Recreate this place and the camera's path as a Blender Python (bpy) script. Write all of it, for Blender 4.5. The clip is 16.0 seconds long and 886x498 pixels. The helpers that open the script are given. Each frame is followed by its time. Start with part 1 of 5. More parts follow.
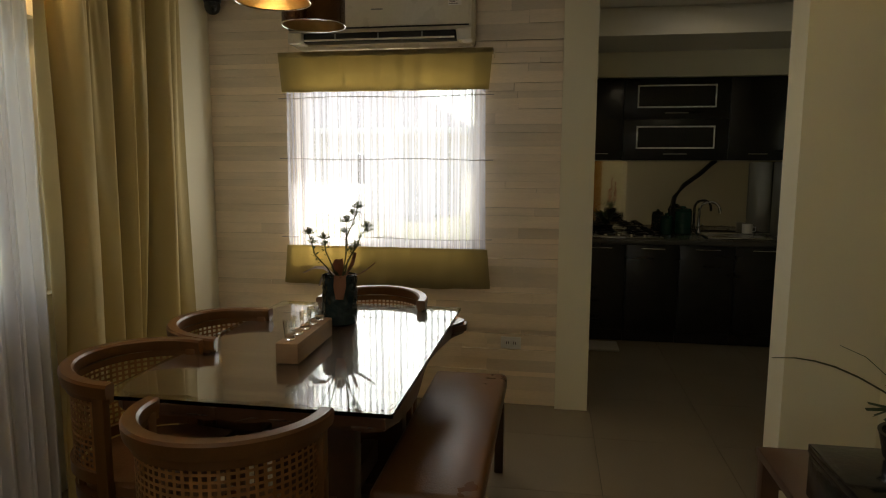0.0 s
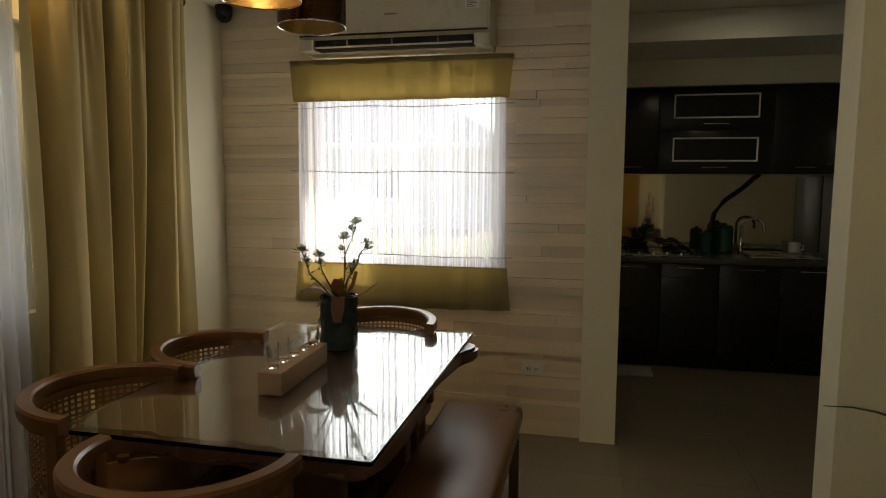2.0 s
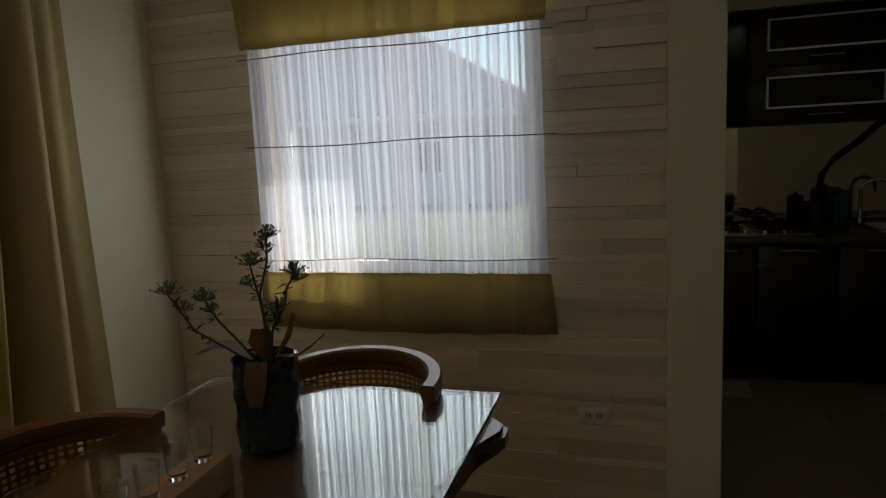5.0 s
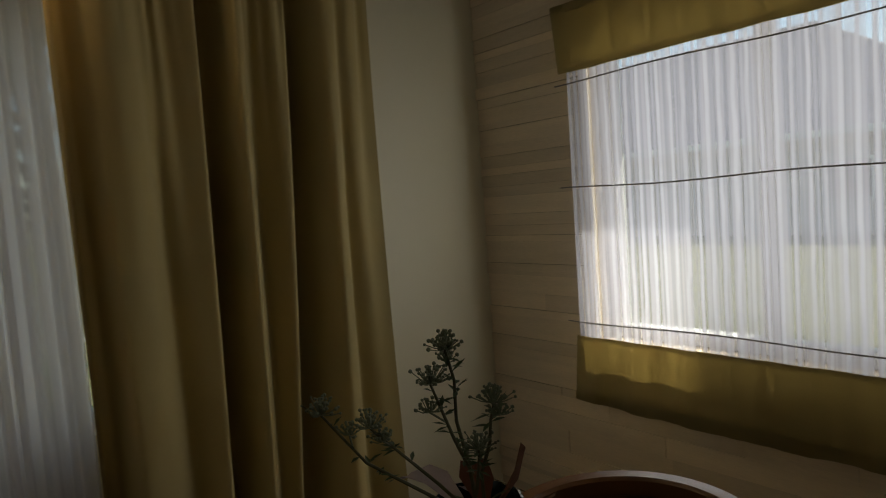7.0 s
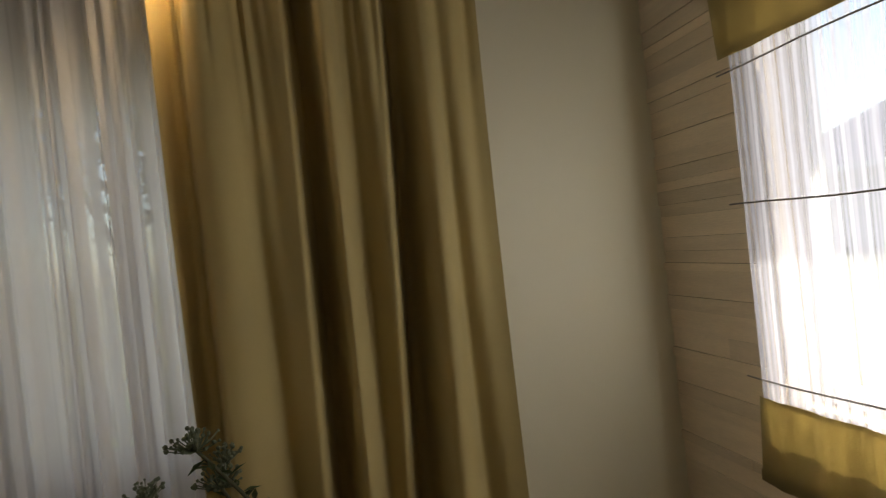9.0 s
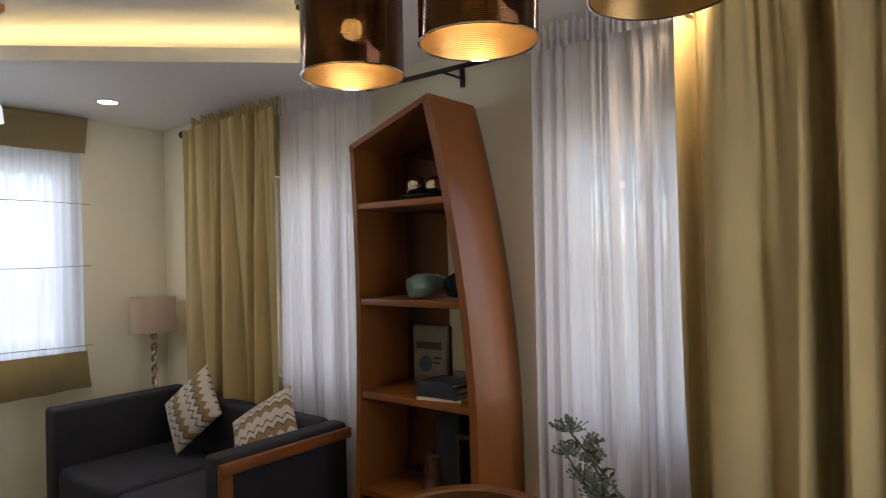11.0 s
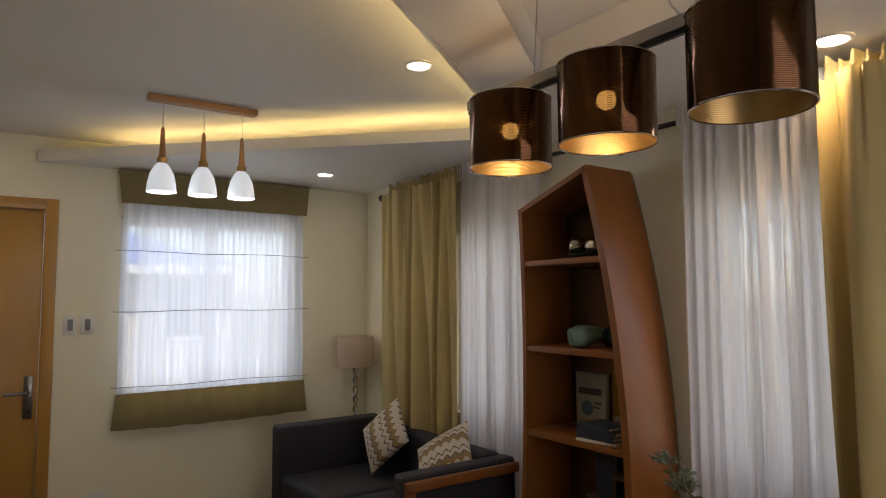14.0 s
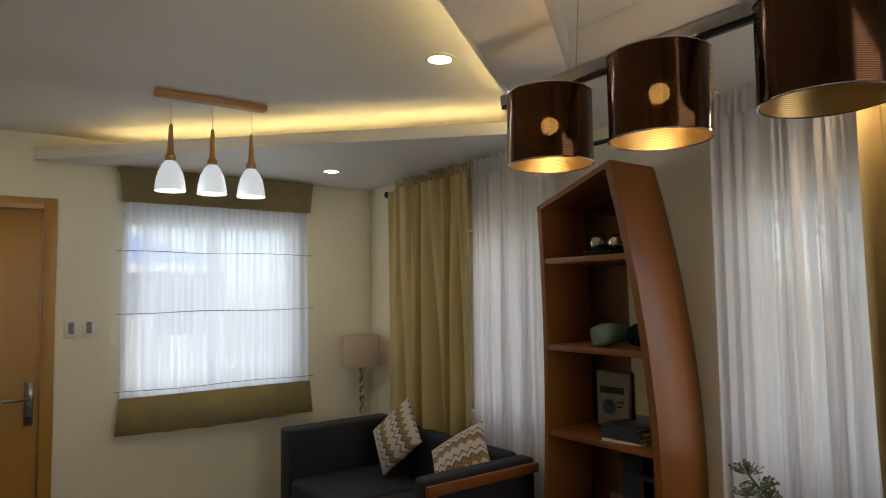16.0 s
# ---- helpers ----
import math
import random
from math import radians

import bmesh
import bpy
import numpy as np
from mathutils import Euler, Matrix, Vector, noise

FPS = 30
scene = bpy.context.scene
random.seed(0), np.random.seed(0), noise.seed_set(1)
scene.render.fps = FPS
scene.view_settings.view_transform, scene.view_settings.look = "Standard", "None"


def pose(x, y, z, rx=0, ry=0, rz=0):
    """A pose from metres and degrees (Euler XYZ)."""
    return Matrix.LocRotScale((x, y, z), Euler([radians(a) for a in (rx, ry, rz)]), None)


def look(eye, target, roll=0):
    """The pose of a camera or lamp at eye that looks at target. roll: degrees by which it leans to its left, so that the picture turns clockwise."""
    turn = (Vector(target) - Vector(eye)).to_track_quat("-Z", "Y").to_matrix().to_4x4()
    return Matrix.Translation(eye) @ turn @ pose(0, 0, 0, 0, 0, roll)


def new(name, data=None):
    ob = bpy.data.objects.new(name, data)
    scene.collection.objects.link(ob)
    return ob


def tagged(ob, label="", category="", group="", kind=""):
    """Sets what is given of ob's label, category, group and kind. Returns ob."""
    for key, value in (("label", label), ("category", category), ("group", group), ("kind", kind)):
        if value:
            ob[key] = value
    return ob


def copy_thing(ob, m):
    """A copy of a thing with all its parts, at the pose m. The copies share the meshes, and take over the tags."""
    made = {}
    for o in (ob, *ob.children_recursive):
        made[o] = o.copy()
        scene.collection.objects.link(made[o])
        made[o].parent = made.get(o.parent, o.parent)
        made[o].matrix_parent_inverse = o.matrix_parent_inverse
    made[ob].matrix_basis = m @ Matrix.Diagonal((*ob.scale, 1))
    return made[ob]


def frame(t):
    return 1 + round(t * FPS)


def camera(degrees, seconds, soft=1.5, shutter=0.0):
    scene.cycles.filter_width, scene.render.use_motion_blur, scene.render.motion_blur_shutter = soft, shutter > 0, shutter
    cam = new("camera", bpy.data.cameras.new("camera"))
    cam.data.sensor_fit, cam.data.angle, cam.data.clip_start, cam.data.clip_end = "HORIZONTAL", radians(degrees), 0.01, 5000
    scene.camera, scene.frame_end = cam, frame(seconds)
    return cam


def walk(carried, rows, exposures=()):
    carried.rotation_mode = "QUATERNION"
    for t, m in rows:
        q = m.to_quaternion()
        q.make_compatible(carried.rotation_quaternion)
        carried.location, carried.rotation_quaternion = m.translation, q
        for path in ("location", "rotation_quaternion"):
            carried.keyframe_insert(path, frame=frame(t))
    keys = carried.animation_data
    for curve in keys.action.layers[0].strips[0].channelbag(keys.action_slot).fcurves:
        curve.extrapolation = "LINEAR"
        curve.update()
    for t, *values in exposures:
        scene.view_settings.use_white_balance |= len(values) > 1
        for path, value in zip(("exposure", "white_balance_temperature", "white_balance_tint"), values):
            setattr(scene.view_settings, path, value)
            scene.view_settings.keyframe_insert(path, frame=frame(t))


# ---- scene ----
cam = camera(68.6, 16.0, soft=1.05, shutter=0.2)
PATH = [
    (0, (2.031, -3.703, 1.393), (1.707, -1.746, 1.137), 0.2),
    (0.5, (1.999, -3.689, 1.388), (1.709, -1.726, 1.145), -0.5),
    (1, (2.017, -3.672, 1.39), (1.788, -1.699, 1.155), 0.2),
    (1.5, (2.045, -3.58, 1.391), (1.731, -1.614, 1.2), -1.0),
    (2, (2.105, -3.459, 1.384), (1.665, -1.52, 1.172), 0.3),
    (2.5, (2.115, -3.347, 1.391), (1.645, -1.425, 1.101), -0.3),
    (3, (2.071, -3.144, 1.401), (1.744, -1.191, 1.114), 0.5),
    (3.2, (2.045, -3.071, 1.4), (1.746, -1.116, 1.1), 0.0),
    (5.3, (1.978, -2.275, 1.371), (1.252, -0.433, 1.092), -4.4),
    (5.5, (1.995, -2.199, 1.371), (1.053, -0.452, 1.119), -4.3),
    (6, (2.019, -2.047, 1.396), (0.759, -0.502, 1.241), -0.7),
    (6.5, (1.976, -1.949, 1.422), (0.629, -0.479, 1.266), -3.2),
    (7, (1.92, -1.81, 1.41), (0.379, -0.543, 1.267), -4.2),
    (7.5, (1.964, -1.674, 1.408), (0.217, -0.713, 1.25), -0.9),
    (8, (1.98, -1.504, 1.407), (0.166, -0.665, 1.328), -2.5),
    (8.2, (1.967, -1.41, 1.405), (0.142, -0.594, 1.375), -3.5),
    (10.3, (2.118, -0.977, 1.477), (0.279, -1.757, 1.4), -4.3),
    (10.5, (2.143, -0.916, 1.498), (0.383, -1.865, 1.44), -2.3),
    (11, (2.185, -0.845, 1.502), (0.622, -2.092, 1.516), -1.3),
    (11.5, (2.284, -0.819, 1.533), (0.819, -2.179, 1.592), -1.1),
    (12, (2.373, -0.778, 1.536), (1.061, -2.285, 1.61), -1.5),
    (12.5, (2.401, -0.67, 1.558), (1.138, -2.211, 1.729), -0.4),
    (13, (2.374, -0.545, 1.536), (1.043, -2.037, 1.611), 1.0),
    (13.5, (2.357, -0.502, 1.535), (1.114, -2.063, 1.662), -0.1),
    (14, (2.37, -0.528, 1.543), (1.221, -2.158, 1.695), -0.3),
    (14.5, (2.403, -0.536, 1.544), (1.344, -2.227, 1.681), -0.3),
    (15, (2.401, -0.555, 1.535), (1.447, -2.309, 1.643), -0.9),
    (15.5, (2.425, -0.611, 1.525), (1.394, -2.321, 1.633), -0.7),
    (16, (2.455, -0.671, 1.564), (1.268, -2.275, 1.7), -0.9),
]
EXPOSURE = [(0.0, 1.48, 7400, 4), (2.5, 1.48, 7050, 4), (3.2, 1.38, 6800, 3), (5.3, 0.25, 6400, 2), (6.5, 0.12, 6500, 3), (7.5, 0.4, 7500, 3), (8.2, 0.85, 7900, 4), (9.0, 1.1, 7000, 7), (9.7, 2.0, 6500, 13), (10.3, 2.5, 6200, 17), (11.0, 2.1, 6050, 16), (12.3, 1.72, 6150, 15), (14.5, 1.68, 6600, 16), (15.2, 1.7, 6650, 16), (16.0, 1.68, 6400, 11)]
walk(cam, [(t, look(eye, target, roll)) for t, eye, target, roll in PATH], EXPOSURE)

# ---- world, sun, exposure ----
SUN_EL, SUN_AZ = 50.0, 26.0          # degrees above the horizon, degrees east of north
world = bpy.data.worlds.new("sky")
scene.world = world
world.use_nodes = True
wn = world.node_tree
sky = wn.nodes.new("ShaderNodeTexSky")
sky.sky_type = "NISHITA"
sky.sun_disc = False
sky.sun_elevation = radians(SUN_EL)
sky.sun_rotation = radians(SUN_AZ)
wn.nodes["Background"].inputs["Strength"].default_value = 0.15
wn.links.new(sky.outputs["Color"], wn.nodes["Background"].inputs["Color"])

sun_data = bpy.data.lights.new("sun", "SUN")
sun_data.energy = 4.5
sun_data.angle = radians(0.5)
sun_data.color = (1.0, 0.95, 0.86)
sun = new("sun", sun_data)
sa, se = radians(SUN_AZ), radians(SUN_EL)
sun_from = Vector((math.sin(sa) * math.cos(se), math.cos(sa) * math.cos(se), math.sin(se)))
sun.matrix_world = look(sun_from * 20, (0, 0, 0))


def area_light(name, m, w, h, power, colour=(1, 1, 1)):
    d = bpy.data.lights.new(name, "AREA")
    d.shape, d.size, d.size_y, d.energy, d.color = "RECTANGLE", w, h, power, colour
    ob = new(name, d)
    ob.matrix_world = m
    return ob


def point_light(name, x, y, z, power, colour, radius=0.03):
    d = bpy.data.lights.new(name, "POINT")
    d.energy, d.color, d.shadow_soft_size = power, colour, radius
    ob = new(name, d)
    ob.location = (x, y, z)
    return ob


def spot_light(name, x, y, z, power, colour, angle=110):
    d = bpy.data.lights.new(name, "SPOT")
    d.energy, d.color, d.shadow_soft_size, d.spot_size, d.spot_blend = power, colour, 0.03, radians(angle), 0.8
    ob = new(name, d)
    ob.location = (x, y, z)
    return ob


WARM = (1.0, 0.62, 0.22)
# sky light that enters by the windows
area_light("window_light_north", look((1.085, 0.065, 1.415), (1.085, -2, 1.415)), 1.00, 0.94, 6.6, (1.0, 0.98, 0.95))
area_light("window_light_south", look((1.14, -4.955, 1.50), (1.14, -2, 1.50)), 1.02, 1.02, 2.0, (0.94, 0.96, 1.0))
area_light("window_light_west", look((-0.06, -1.70, 1.415), (2, -1.70, 1.415)), 0.70, 1.0, 0.48, (1.0, 0.97, 0.93))
area_light("window_light_west", look((-0.06, -3.41, 1.40), (2, -3.41, 1.40)), 0.68, 0.98, 0.52, (1.0, 0.98, 0.96))

# ---- materials ----


def material(name, colour, rough=0.6, metal=0.0, vary=0.12, scale=6.0, grain=60.0, bump=0.15, stretch=(1, 1, 1), spread=0.0, coat=0.0, fine=0.06):
    """A surface with blotches, fine grain, relief, and a shift of tone from piece to piece."""
    m = bpy.data.materials.new(name)
    m.use_nodes = True
    nt = m.node_tree
    nd, ln = nt.nodes, nt.links
    bs = nd["Principled BSDF"]
    geo = nd.new("ShaderNodeNewGeometry")
    mp = nd.new("ShaderNodeMapping")
    mp.inputs["Scale"].default_value = stretch
    ln.new(geo.outputs["Position"], mp.inputs["Vector"])
    big = nd.new("ShaderNodeTexNoise")
    big.inputs["Scale"].default_value = scale
    big.inputs["Detail"].default_value = 4
    small = nd.new("ShaderNodeTexNoise")
    small.inputs["Scale"].default_value = grain
    small.inputs["Detail"].default_value = 3
    for n in (big, small):
        ln.new(mp.outputs["Vector"], n.inputs["Vector"])
    add = nd.new("ShaderNodeMath")
    add.operation = "MULTIPLY_ADD"
    ln.new(big.outputs["Fac"], add.inputs[0])
    add.inputs[1].default_value = 2 * vary
    add.inputs[2].default_value = 1 - vary
    add2 = nd.new("ShaderNodeMath")
    add2.operation = "MULTIPLY_ADD"
    ln.new(small.outputs["Fac"], add2.inputs[0])
    add2.inputs[1].default_value = 2 * fine
    add2.inputs[2].default_value = 1 - fine
    mul = nd.new("ShaderNodeMath")
    mul.operation = "MULTIPLY"
    ln.new(add.outputs[0], mul.inputs[0])
    ln.new(add2.outputs[0], mul.inputs[1])
    last = mul
    if spread:
        info = nd.new("ShaderNodeObjectInfo")
        sp = nd.new("ShaderNodeMath")
        sp.operation = "MULTIPLY_ADD"
        ln.new(info.outputs["Random"], sp.inputs[0])
        sp.inputs[1].default_value = 2 * spread
        sp.inputs[2].default_value = 1 - spread
        m2 = nd.new("ShaderNodeMath")
        m2.operation = "MULTIPLY"
        ln.new(mul.outputs[0], m2.inputs[0])
        ln.new(sp.outputs[0], m2.inputs[1])
        last = m2
    vm = nd.new("ShaderNodeVectorMath")
    vm.operation = "SCALE"
    vm.inputs[0].default_value = colour
    ln.new(last.outputs[0], vm.inputs["Scale"])
    ln.new(vm.outputs["Vector"], bs.inputs["Base Color"])
    rr = nd.new("ShaderNodeMath")
    rr.operation = "MULTIPLY_ADD"
    ln.new(big.outputs["Fac"], rr.inputs[0])
    rr.inputs[1].default_value = rough * 0.5
    rr.inputs[2].default_value = rough * 0.75
    ln.new(rr.outputs[0], bs.inputs["Roughness"])
    bs.inputs["Metallic"].default_value = metal
    bs.inputs["Coat Weight"].default_value = coat
    bs.inputs["Coat Roughness"].default_value = 0.08
    if bump:
        bp = nd.new("ShaderNodeBump")
        bp.inputs["Strength"].default_value = bump
        bp.inputs["Distance"].default_value = 0.004
        ln.new(small.outputs["Fac"], bp.inputs["Height"])
        ln.new(bp.outputs["Normal"], bs.inputs["Normal"])
    return m


def glow(name, colour, strength, base=0.8):
    m = bpy.data.materials.new(name)
    m.use_nodes = True
    bs = m.node_tree.nodes["Principled BSDF"]
    bs.inputs["Base Color"].default_value = (base, base, base, 1)
    bs.inputs["Emission Color"].default_value = (*colour, 1)
    bs.inputs["Emission Strength"].default_value = strength
    return m


def pane_glass(name, tint=(0.96, 0.98, 0.97), ior=1.45):
    """Clear smooth glass."""
    m = bpy.data.materials.new(name)
    m.use_nodes = True
    bs = m.node_tree.nodes["Principled BSDF"]
    bs.inputs["Base Color"].default_value = (*tint, 1)
    bs.inputs["Transmission Weight"].default_value = 1.0
    bs.inputs["Roughness"].default_value = 0.0
    bs.inputs["IOR"].default_value = ior
    return m


def sheer(name, colour, low, high, axis_scale, stripe=0.0, through_light=0.55, dense=(0.40, 0.60)):
    """A thin see-through cloth: streaks of thick and thin weave run down it."""
    m = bpy.data.materials.new(name)
    m.use_nodes = True
    nd, ln = m.node_tree.nodes, m.node_tree.links
    geo, mp, nz, rmp = nd.new("ShaderNodeNewGeometry"), nd.new("ShaderNodeMapping"), nd.new("ShaderNodeTexNoise"), nd.new("ShaderNodeMapRange")
    mp.inputs["Scale"].default_value = axis_scale
    ln.new(geo.outputs["Position"], mp.inputs["Vector"])
    ln.new(mp.outputs["Vector"], nz.inputs["Vector"])
    nz.inputs["Scale"].default_value = 1.0
    nz.inputs["Detail"].default_value = 1.5
    rmp.inputs["From Min"].default_value, rmp.inputs["From Max"].default_value = dense
    rmp.inputs["To Min"].default_value, rmp.inputs["To Max"].default_value = low, high
    ln.new(nz.outputs["Fac"], rmp.inputs["Value"])
    tr, df, tl, mx, mx2 = (nd.new("ShaderNodeBsdfTransparent"), nd.new("ShaderNodeBsdfDiffuse"), nd.new("ShaderNodeBsdfTranslucent"),
                           nd.new("ShaderNodeMixShader"), nd.new("ShaderNodeMixShader"))
    df.inputs["Color"].default_value = (*colour, 1)
    tl.inputs["Color"].default_value = (*colour, 1)
    mx.inputs[0].default_value = through_light
    ln.new(df.outputs[0], mx.inputs[1])
    ln.new(tl.outputs[0], mx.inputs[2])
    if stripe:
        wv, cut, add = nd.new("ShaderNodeTexWave"), nd.new("ShaderNodeMapRange"), nd.new("ShaderNodeMath")
        wv.bands_direction = "X"
        wv.inputs["Scale"].default_value = 8.4
        wv.inputs["Distortion"].default_value = 0.5
        wv.inputs["Detail"].default_value = 0.0
        cut.inputs["From Min"].default_value, cut.inputs["From Max"].default_value = 0.72, 0.95
        cut.inputs["To Min"].default_value, cut.inputs["To Max"].default_value = 0.0, stripe
        add.operation, add.use_clamp = "ADD", True
        ln.new(geo.outputs["Position"], wv.inputs["Vector"])
        ln.new(wv.outputs["Fac"], cut.inputs["Value"])
        ln.new(cut.outputs[0], add.inputs[0])
        ln.new(rmp.outputs[0], add.inputs[1])
        ln.new(add.outputs[0], mx2.inputs[0])
    else:
        ln.new(rmp.outputs[0], mx2.inputs[0])
    ln.new(tr.outputs[0], mx2.inputs[1])
    ln.new(mx.outputs[0], mx2.inputs[2])
    ln.new(mx2.outputs[0], nd["Material Output"].inputs["Surface"])
    return m


def cloth(name, colour, pass_light=0.12, vary=0.1):
    """A heavier cloth: woven grain, and a little light through it."""
    m = material(name, colour, 0.75, 0, vary, 3.0, 500.0, 0.25, fine=0.12)
    nd, ln = m.node_tree.nodes, m.node_tree.links
    bs = nd["Principled BSDF"]
    bs.inputs["Sheen Weight"].default_value = 0.06
    tl, mx = nd.new("ShaderNodeBsdfTranslucent"), nd.new("ShaderNodeMixShader")
    tl.inputs["Color"].default_value = (*colour, 1)
    mx.inputs[0].default_value = pass_light
    ln.new(bs.outputs[0], mx.inputs[1])
    ln.new(tl.outputs[0], mx.inputs[2])
    ln.new(mx.outputs[0], nd["Material Output"].inputs["Surface"])
    return m


def copper_film(name, colour, rough, cover, tint, rib):
    """Thin metal film with fine level ribs, through which the lamp behind it shows faintly."""
    m = material(name, colour, rough, 1.0, 0.1, 4, 40, 0.0)
    nd, ln = m.node_tree.nodes, m.node_tree.links
    bs = nd["Principled BSDF"]
    geo, wv, tr, mx, bp = (nd.new("ShaderNodeNewGeometry"), nd.new("ShaderNodeTexWave"), nd.new("ShaderNodeBsdfTransparent"),
                           nd.new("ShaderNodeMixShader"), nd.new("ShaderNodeBump"))
    wv.bands_direction = "Z"
    wv.inputs["Scale"].default_value = 48.0
    ln.new(geo.outputs["Position"], wv.inputs["Vector"])
    bp.inputs["Strength"].default_value = rib
    bp.inputs["Distance"].default_value = 0.002
    ln.new(wv.outputs["Fac"], bp.inputs["Height"])
    ln.new(bp.outputs["Normal"], bs.inputs["Normal"])
    tr.inputs["Color"].default_value = (*tint, 1)
    mx.inputs[0].default_value = cover
    ln.new(tr.outputs[0], mx.inputs[1])
    ln.new(bs.outputs[0], mx.inputs[2])
    ln.new(mx.outputs[0], nd["Material Output"].inputs["Surface"])
    return m


M = {}
M["wall"] = material("cream_wall_paint", (0.80, 0.745, 0.575), 0.55, 0, 0.04, 1.5, 220, 0.06, fine=0.02)
M["ceil"] = material("white_ceiling_paint", (0.80, 0.77, 0.72), 0.7, 0, 0.03, 1.2, 200, 0.05, fine=0.02)
M["stone"] = material("travertine_strip", (0.80, 0.675, 0.52), 0.23, 0, 0.16, 5.0, 70, 0.25, (0.5, 1, 4), 0.13, fine=0.10)
M["joint"] = material("stone_joint", (0.46, 0.37, 0.26), 0.9)
M["tile"] = material("floor_tile", (0.215, 0.175, 0.125), 0.22, 0, 0.08, 2.5, 90, 0.02, (1, 1, 1), 0.04)
M["grout"] = material("grout", (0.19, 0.16, 0.12), 0.9)
M["gold"] = cloth("olive_gold_cloth", (0.45, 0.352, 0.148), 0.04, 0.2)
M["blindcloth"] = cloth("olive_blind_cloth", (0.37, 0.30, 0.14), 0.012)
# north voile: white cloth greyed in its colour to dim the backlit window
M["sheer_ns"] = sheer("white_voile_dimmed", (0.38, 0.38, 0.44), 0.42, 0.76, (95, 1, 0.3), 0.45)
M["sheer_s"] = sheer("white_blind_voile", (0.58, 0.605, 0.64), 0.86, 0.945, (60, 1, 0.3), 0.08)
M["sheer_w"] = sheer("white_curtain_voile", (0.76, 0.74, 0.75), 0.80, 0.975, (1, 60, 0.3), through_light=0.5, dense=(0.30, 0.47))
M["hem"] = material("grey_hem_cord", (0.24, 0.22, 0.21), 0.8)
M["black"] = material("black_metal", (0.012, 0.011, 0.010), 0.35, 0.4, 0.1)
M["blackgloss"] = material("black_gloss", (0.010, 0.010, 0.011), 0.12, 0, 0.1)
M["espresso"] = material("espresso_laminate", (0.0035, 0.003, 0.0027), 0.30, 0, 0.25, 3, 30, 0.04, (1, 1, 6))
M["wood_dark"] = material("dark_stained_wood", (0.075, 0.032, 0.016), 0.32, 0, 0.3, 5, 60, 0.12, (6, 1, 6), coat=0.3)
M["wood_chair"] = material("brown_chair_wood", (0.115, 0.046, 0.012), 0.33, 0, 0.30, 6, 60, 0.08, (4, 4, 1), coat=0.0)
M["cane"] = material("woven_cane", (0.30, 0.145, 0.05), 0.5, 0, 0.2, 20, 200, 0.2)
M["wood_shelf"] = material("orange_brown_veneer", (0.205, 0.068, 0.011), 0.42, 0, 0.22, 3, 60, 0.05, (8, 8, 0.8), coat=0.0, fine=0.10)
M["wood_door"] = material("honey_door_veneer", (0.42, 0.215, 0.038), 0.38, 0, 0.10, 3, 60, 0.05, (9, 1, 0.7))
M["wood_light"] = material("light_lamp_wood", (0.52, 0.27, 0.11), 0.45, 0, 0.12, 5, 60, 0.08)
M["wood_block"] = material("pale_rough_wood", (0.28, 0.17, 0.095), 0.65, 0, 0.3, 14, 120, 0.4, (1, 0.3, 3))
M["leather"] = material("brown_leather", (0.13, 0.055, 0.022), 0.30, 0, 0.15, 5, 180, 0.25)
M["sofa"] = material("charcoal_upholstery", (0.017, 0.017, 0.024), 0.75, 0, 0.12, 6, 400, 0.35, fine=0.2)
M["white"] = material("white_plastic", (0.74, 0.72, 0.68), 0.35, 0, 0.03)
M["ac"] = material("air_conditioner_white", (0.62, 0.58, 0.48), 0.28, 0, 0.03)
M["grey"] = material("grey_plastic", (0.22, 0.22, 0.22), 0.5)
M["mirror"] = material("shelf_mirror", (0.40, 0.38, 0.33), 0.03, 1.0, 0.02, 2, 30, 0.0)
M["lock"] = material("dark_lock_steel", (0.20, 0.19, 0.17), 0.3, 1.0, 0.05)
M["chrome"] = material("chrome", (0.72, 0.72, 0.72), 0.10, 1.0, 0.03)
M["satin"] = material("satin_grey_metal", (0.36, 0.35, 0.34), 0.45, 0.5, 0.06)
M["steel"] = material("brushed_steel", (0.45, 0.45, 0.44), 0.28, 1.0, 0.06)
M["alu"] = material("white_aluminium", (0.78, 0.78, 0.78), 0.4, 0, 0.03)
M["brass"] = material("aged_brass", (0.42, 0.27, 0.12), 0.3, 1.0, 0.1)
M["copper"] = copper_film("copper_film", (0.075, 0.034, 0.016), 0.09, 0.95, (0.95, 0.84, 0.62), 0.0)
M["copper_in"] = copper_film("gold_shade_lining", (0.55, 0.36, 0.14), 0.38, 0.86, (0.9, 0.65, 0.35), 0.0)
M["glass"] = pane_glass("window_glass")
M["tableglass"] = pane_glass("table_glass", (0.80, 0.86, 0.84), 1.5)
M["clear"] = pane_glass("clear_glass", (0.93, 0.95, 0.94), 1.5)
M["frost"] = glow("frosted_lamp_glass", (0.86, 0.95, 1.0), 0.17, 0.45)
M["bulb"] = glow("warm_bulb", (1.0, 0.76, 0.45), 20.0)
M["bulb_off"] = material("unlit_bulb", (0.6, 0.55, 0.45), 0.3)
M["downlight"] = glow("downlight_lens", (1.0, 0.86, 0.66), 14.0)
M["ledstrip"] = glow("cove_strip", (1.0, 0.76, 0.32), 4.8)
M["vase"] = material("teal_black_glaze", (0.012, 0.022, 0.026), 0.14, 0, 0.5, 25, 60, 0.8)
M["petal"] = material("dried_petal", (0.20, 0.085, 0.045), 0.6, 0, 0.3)
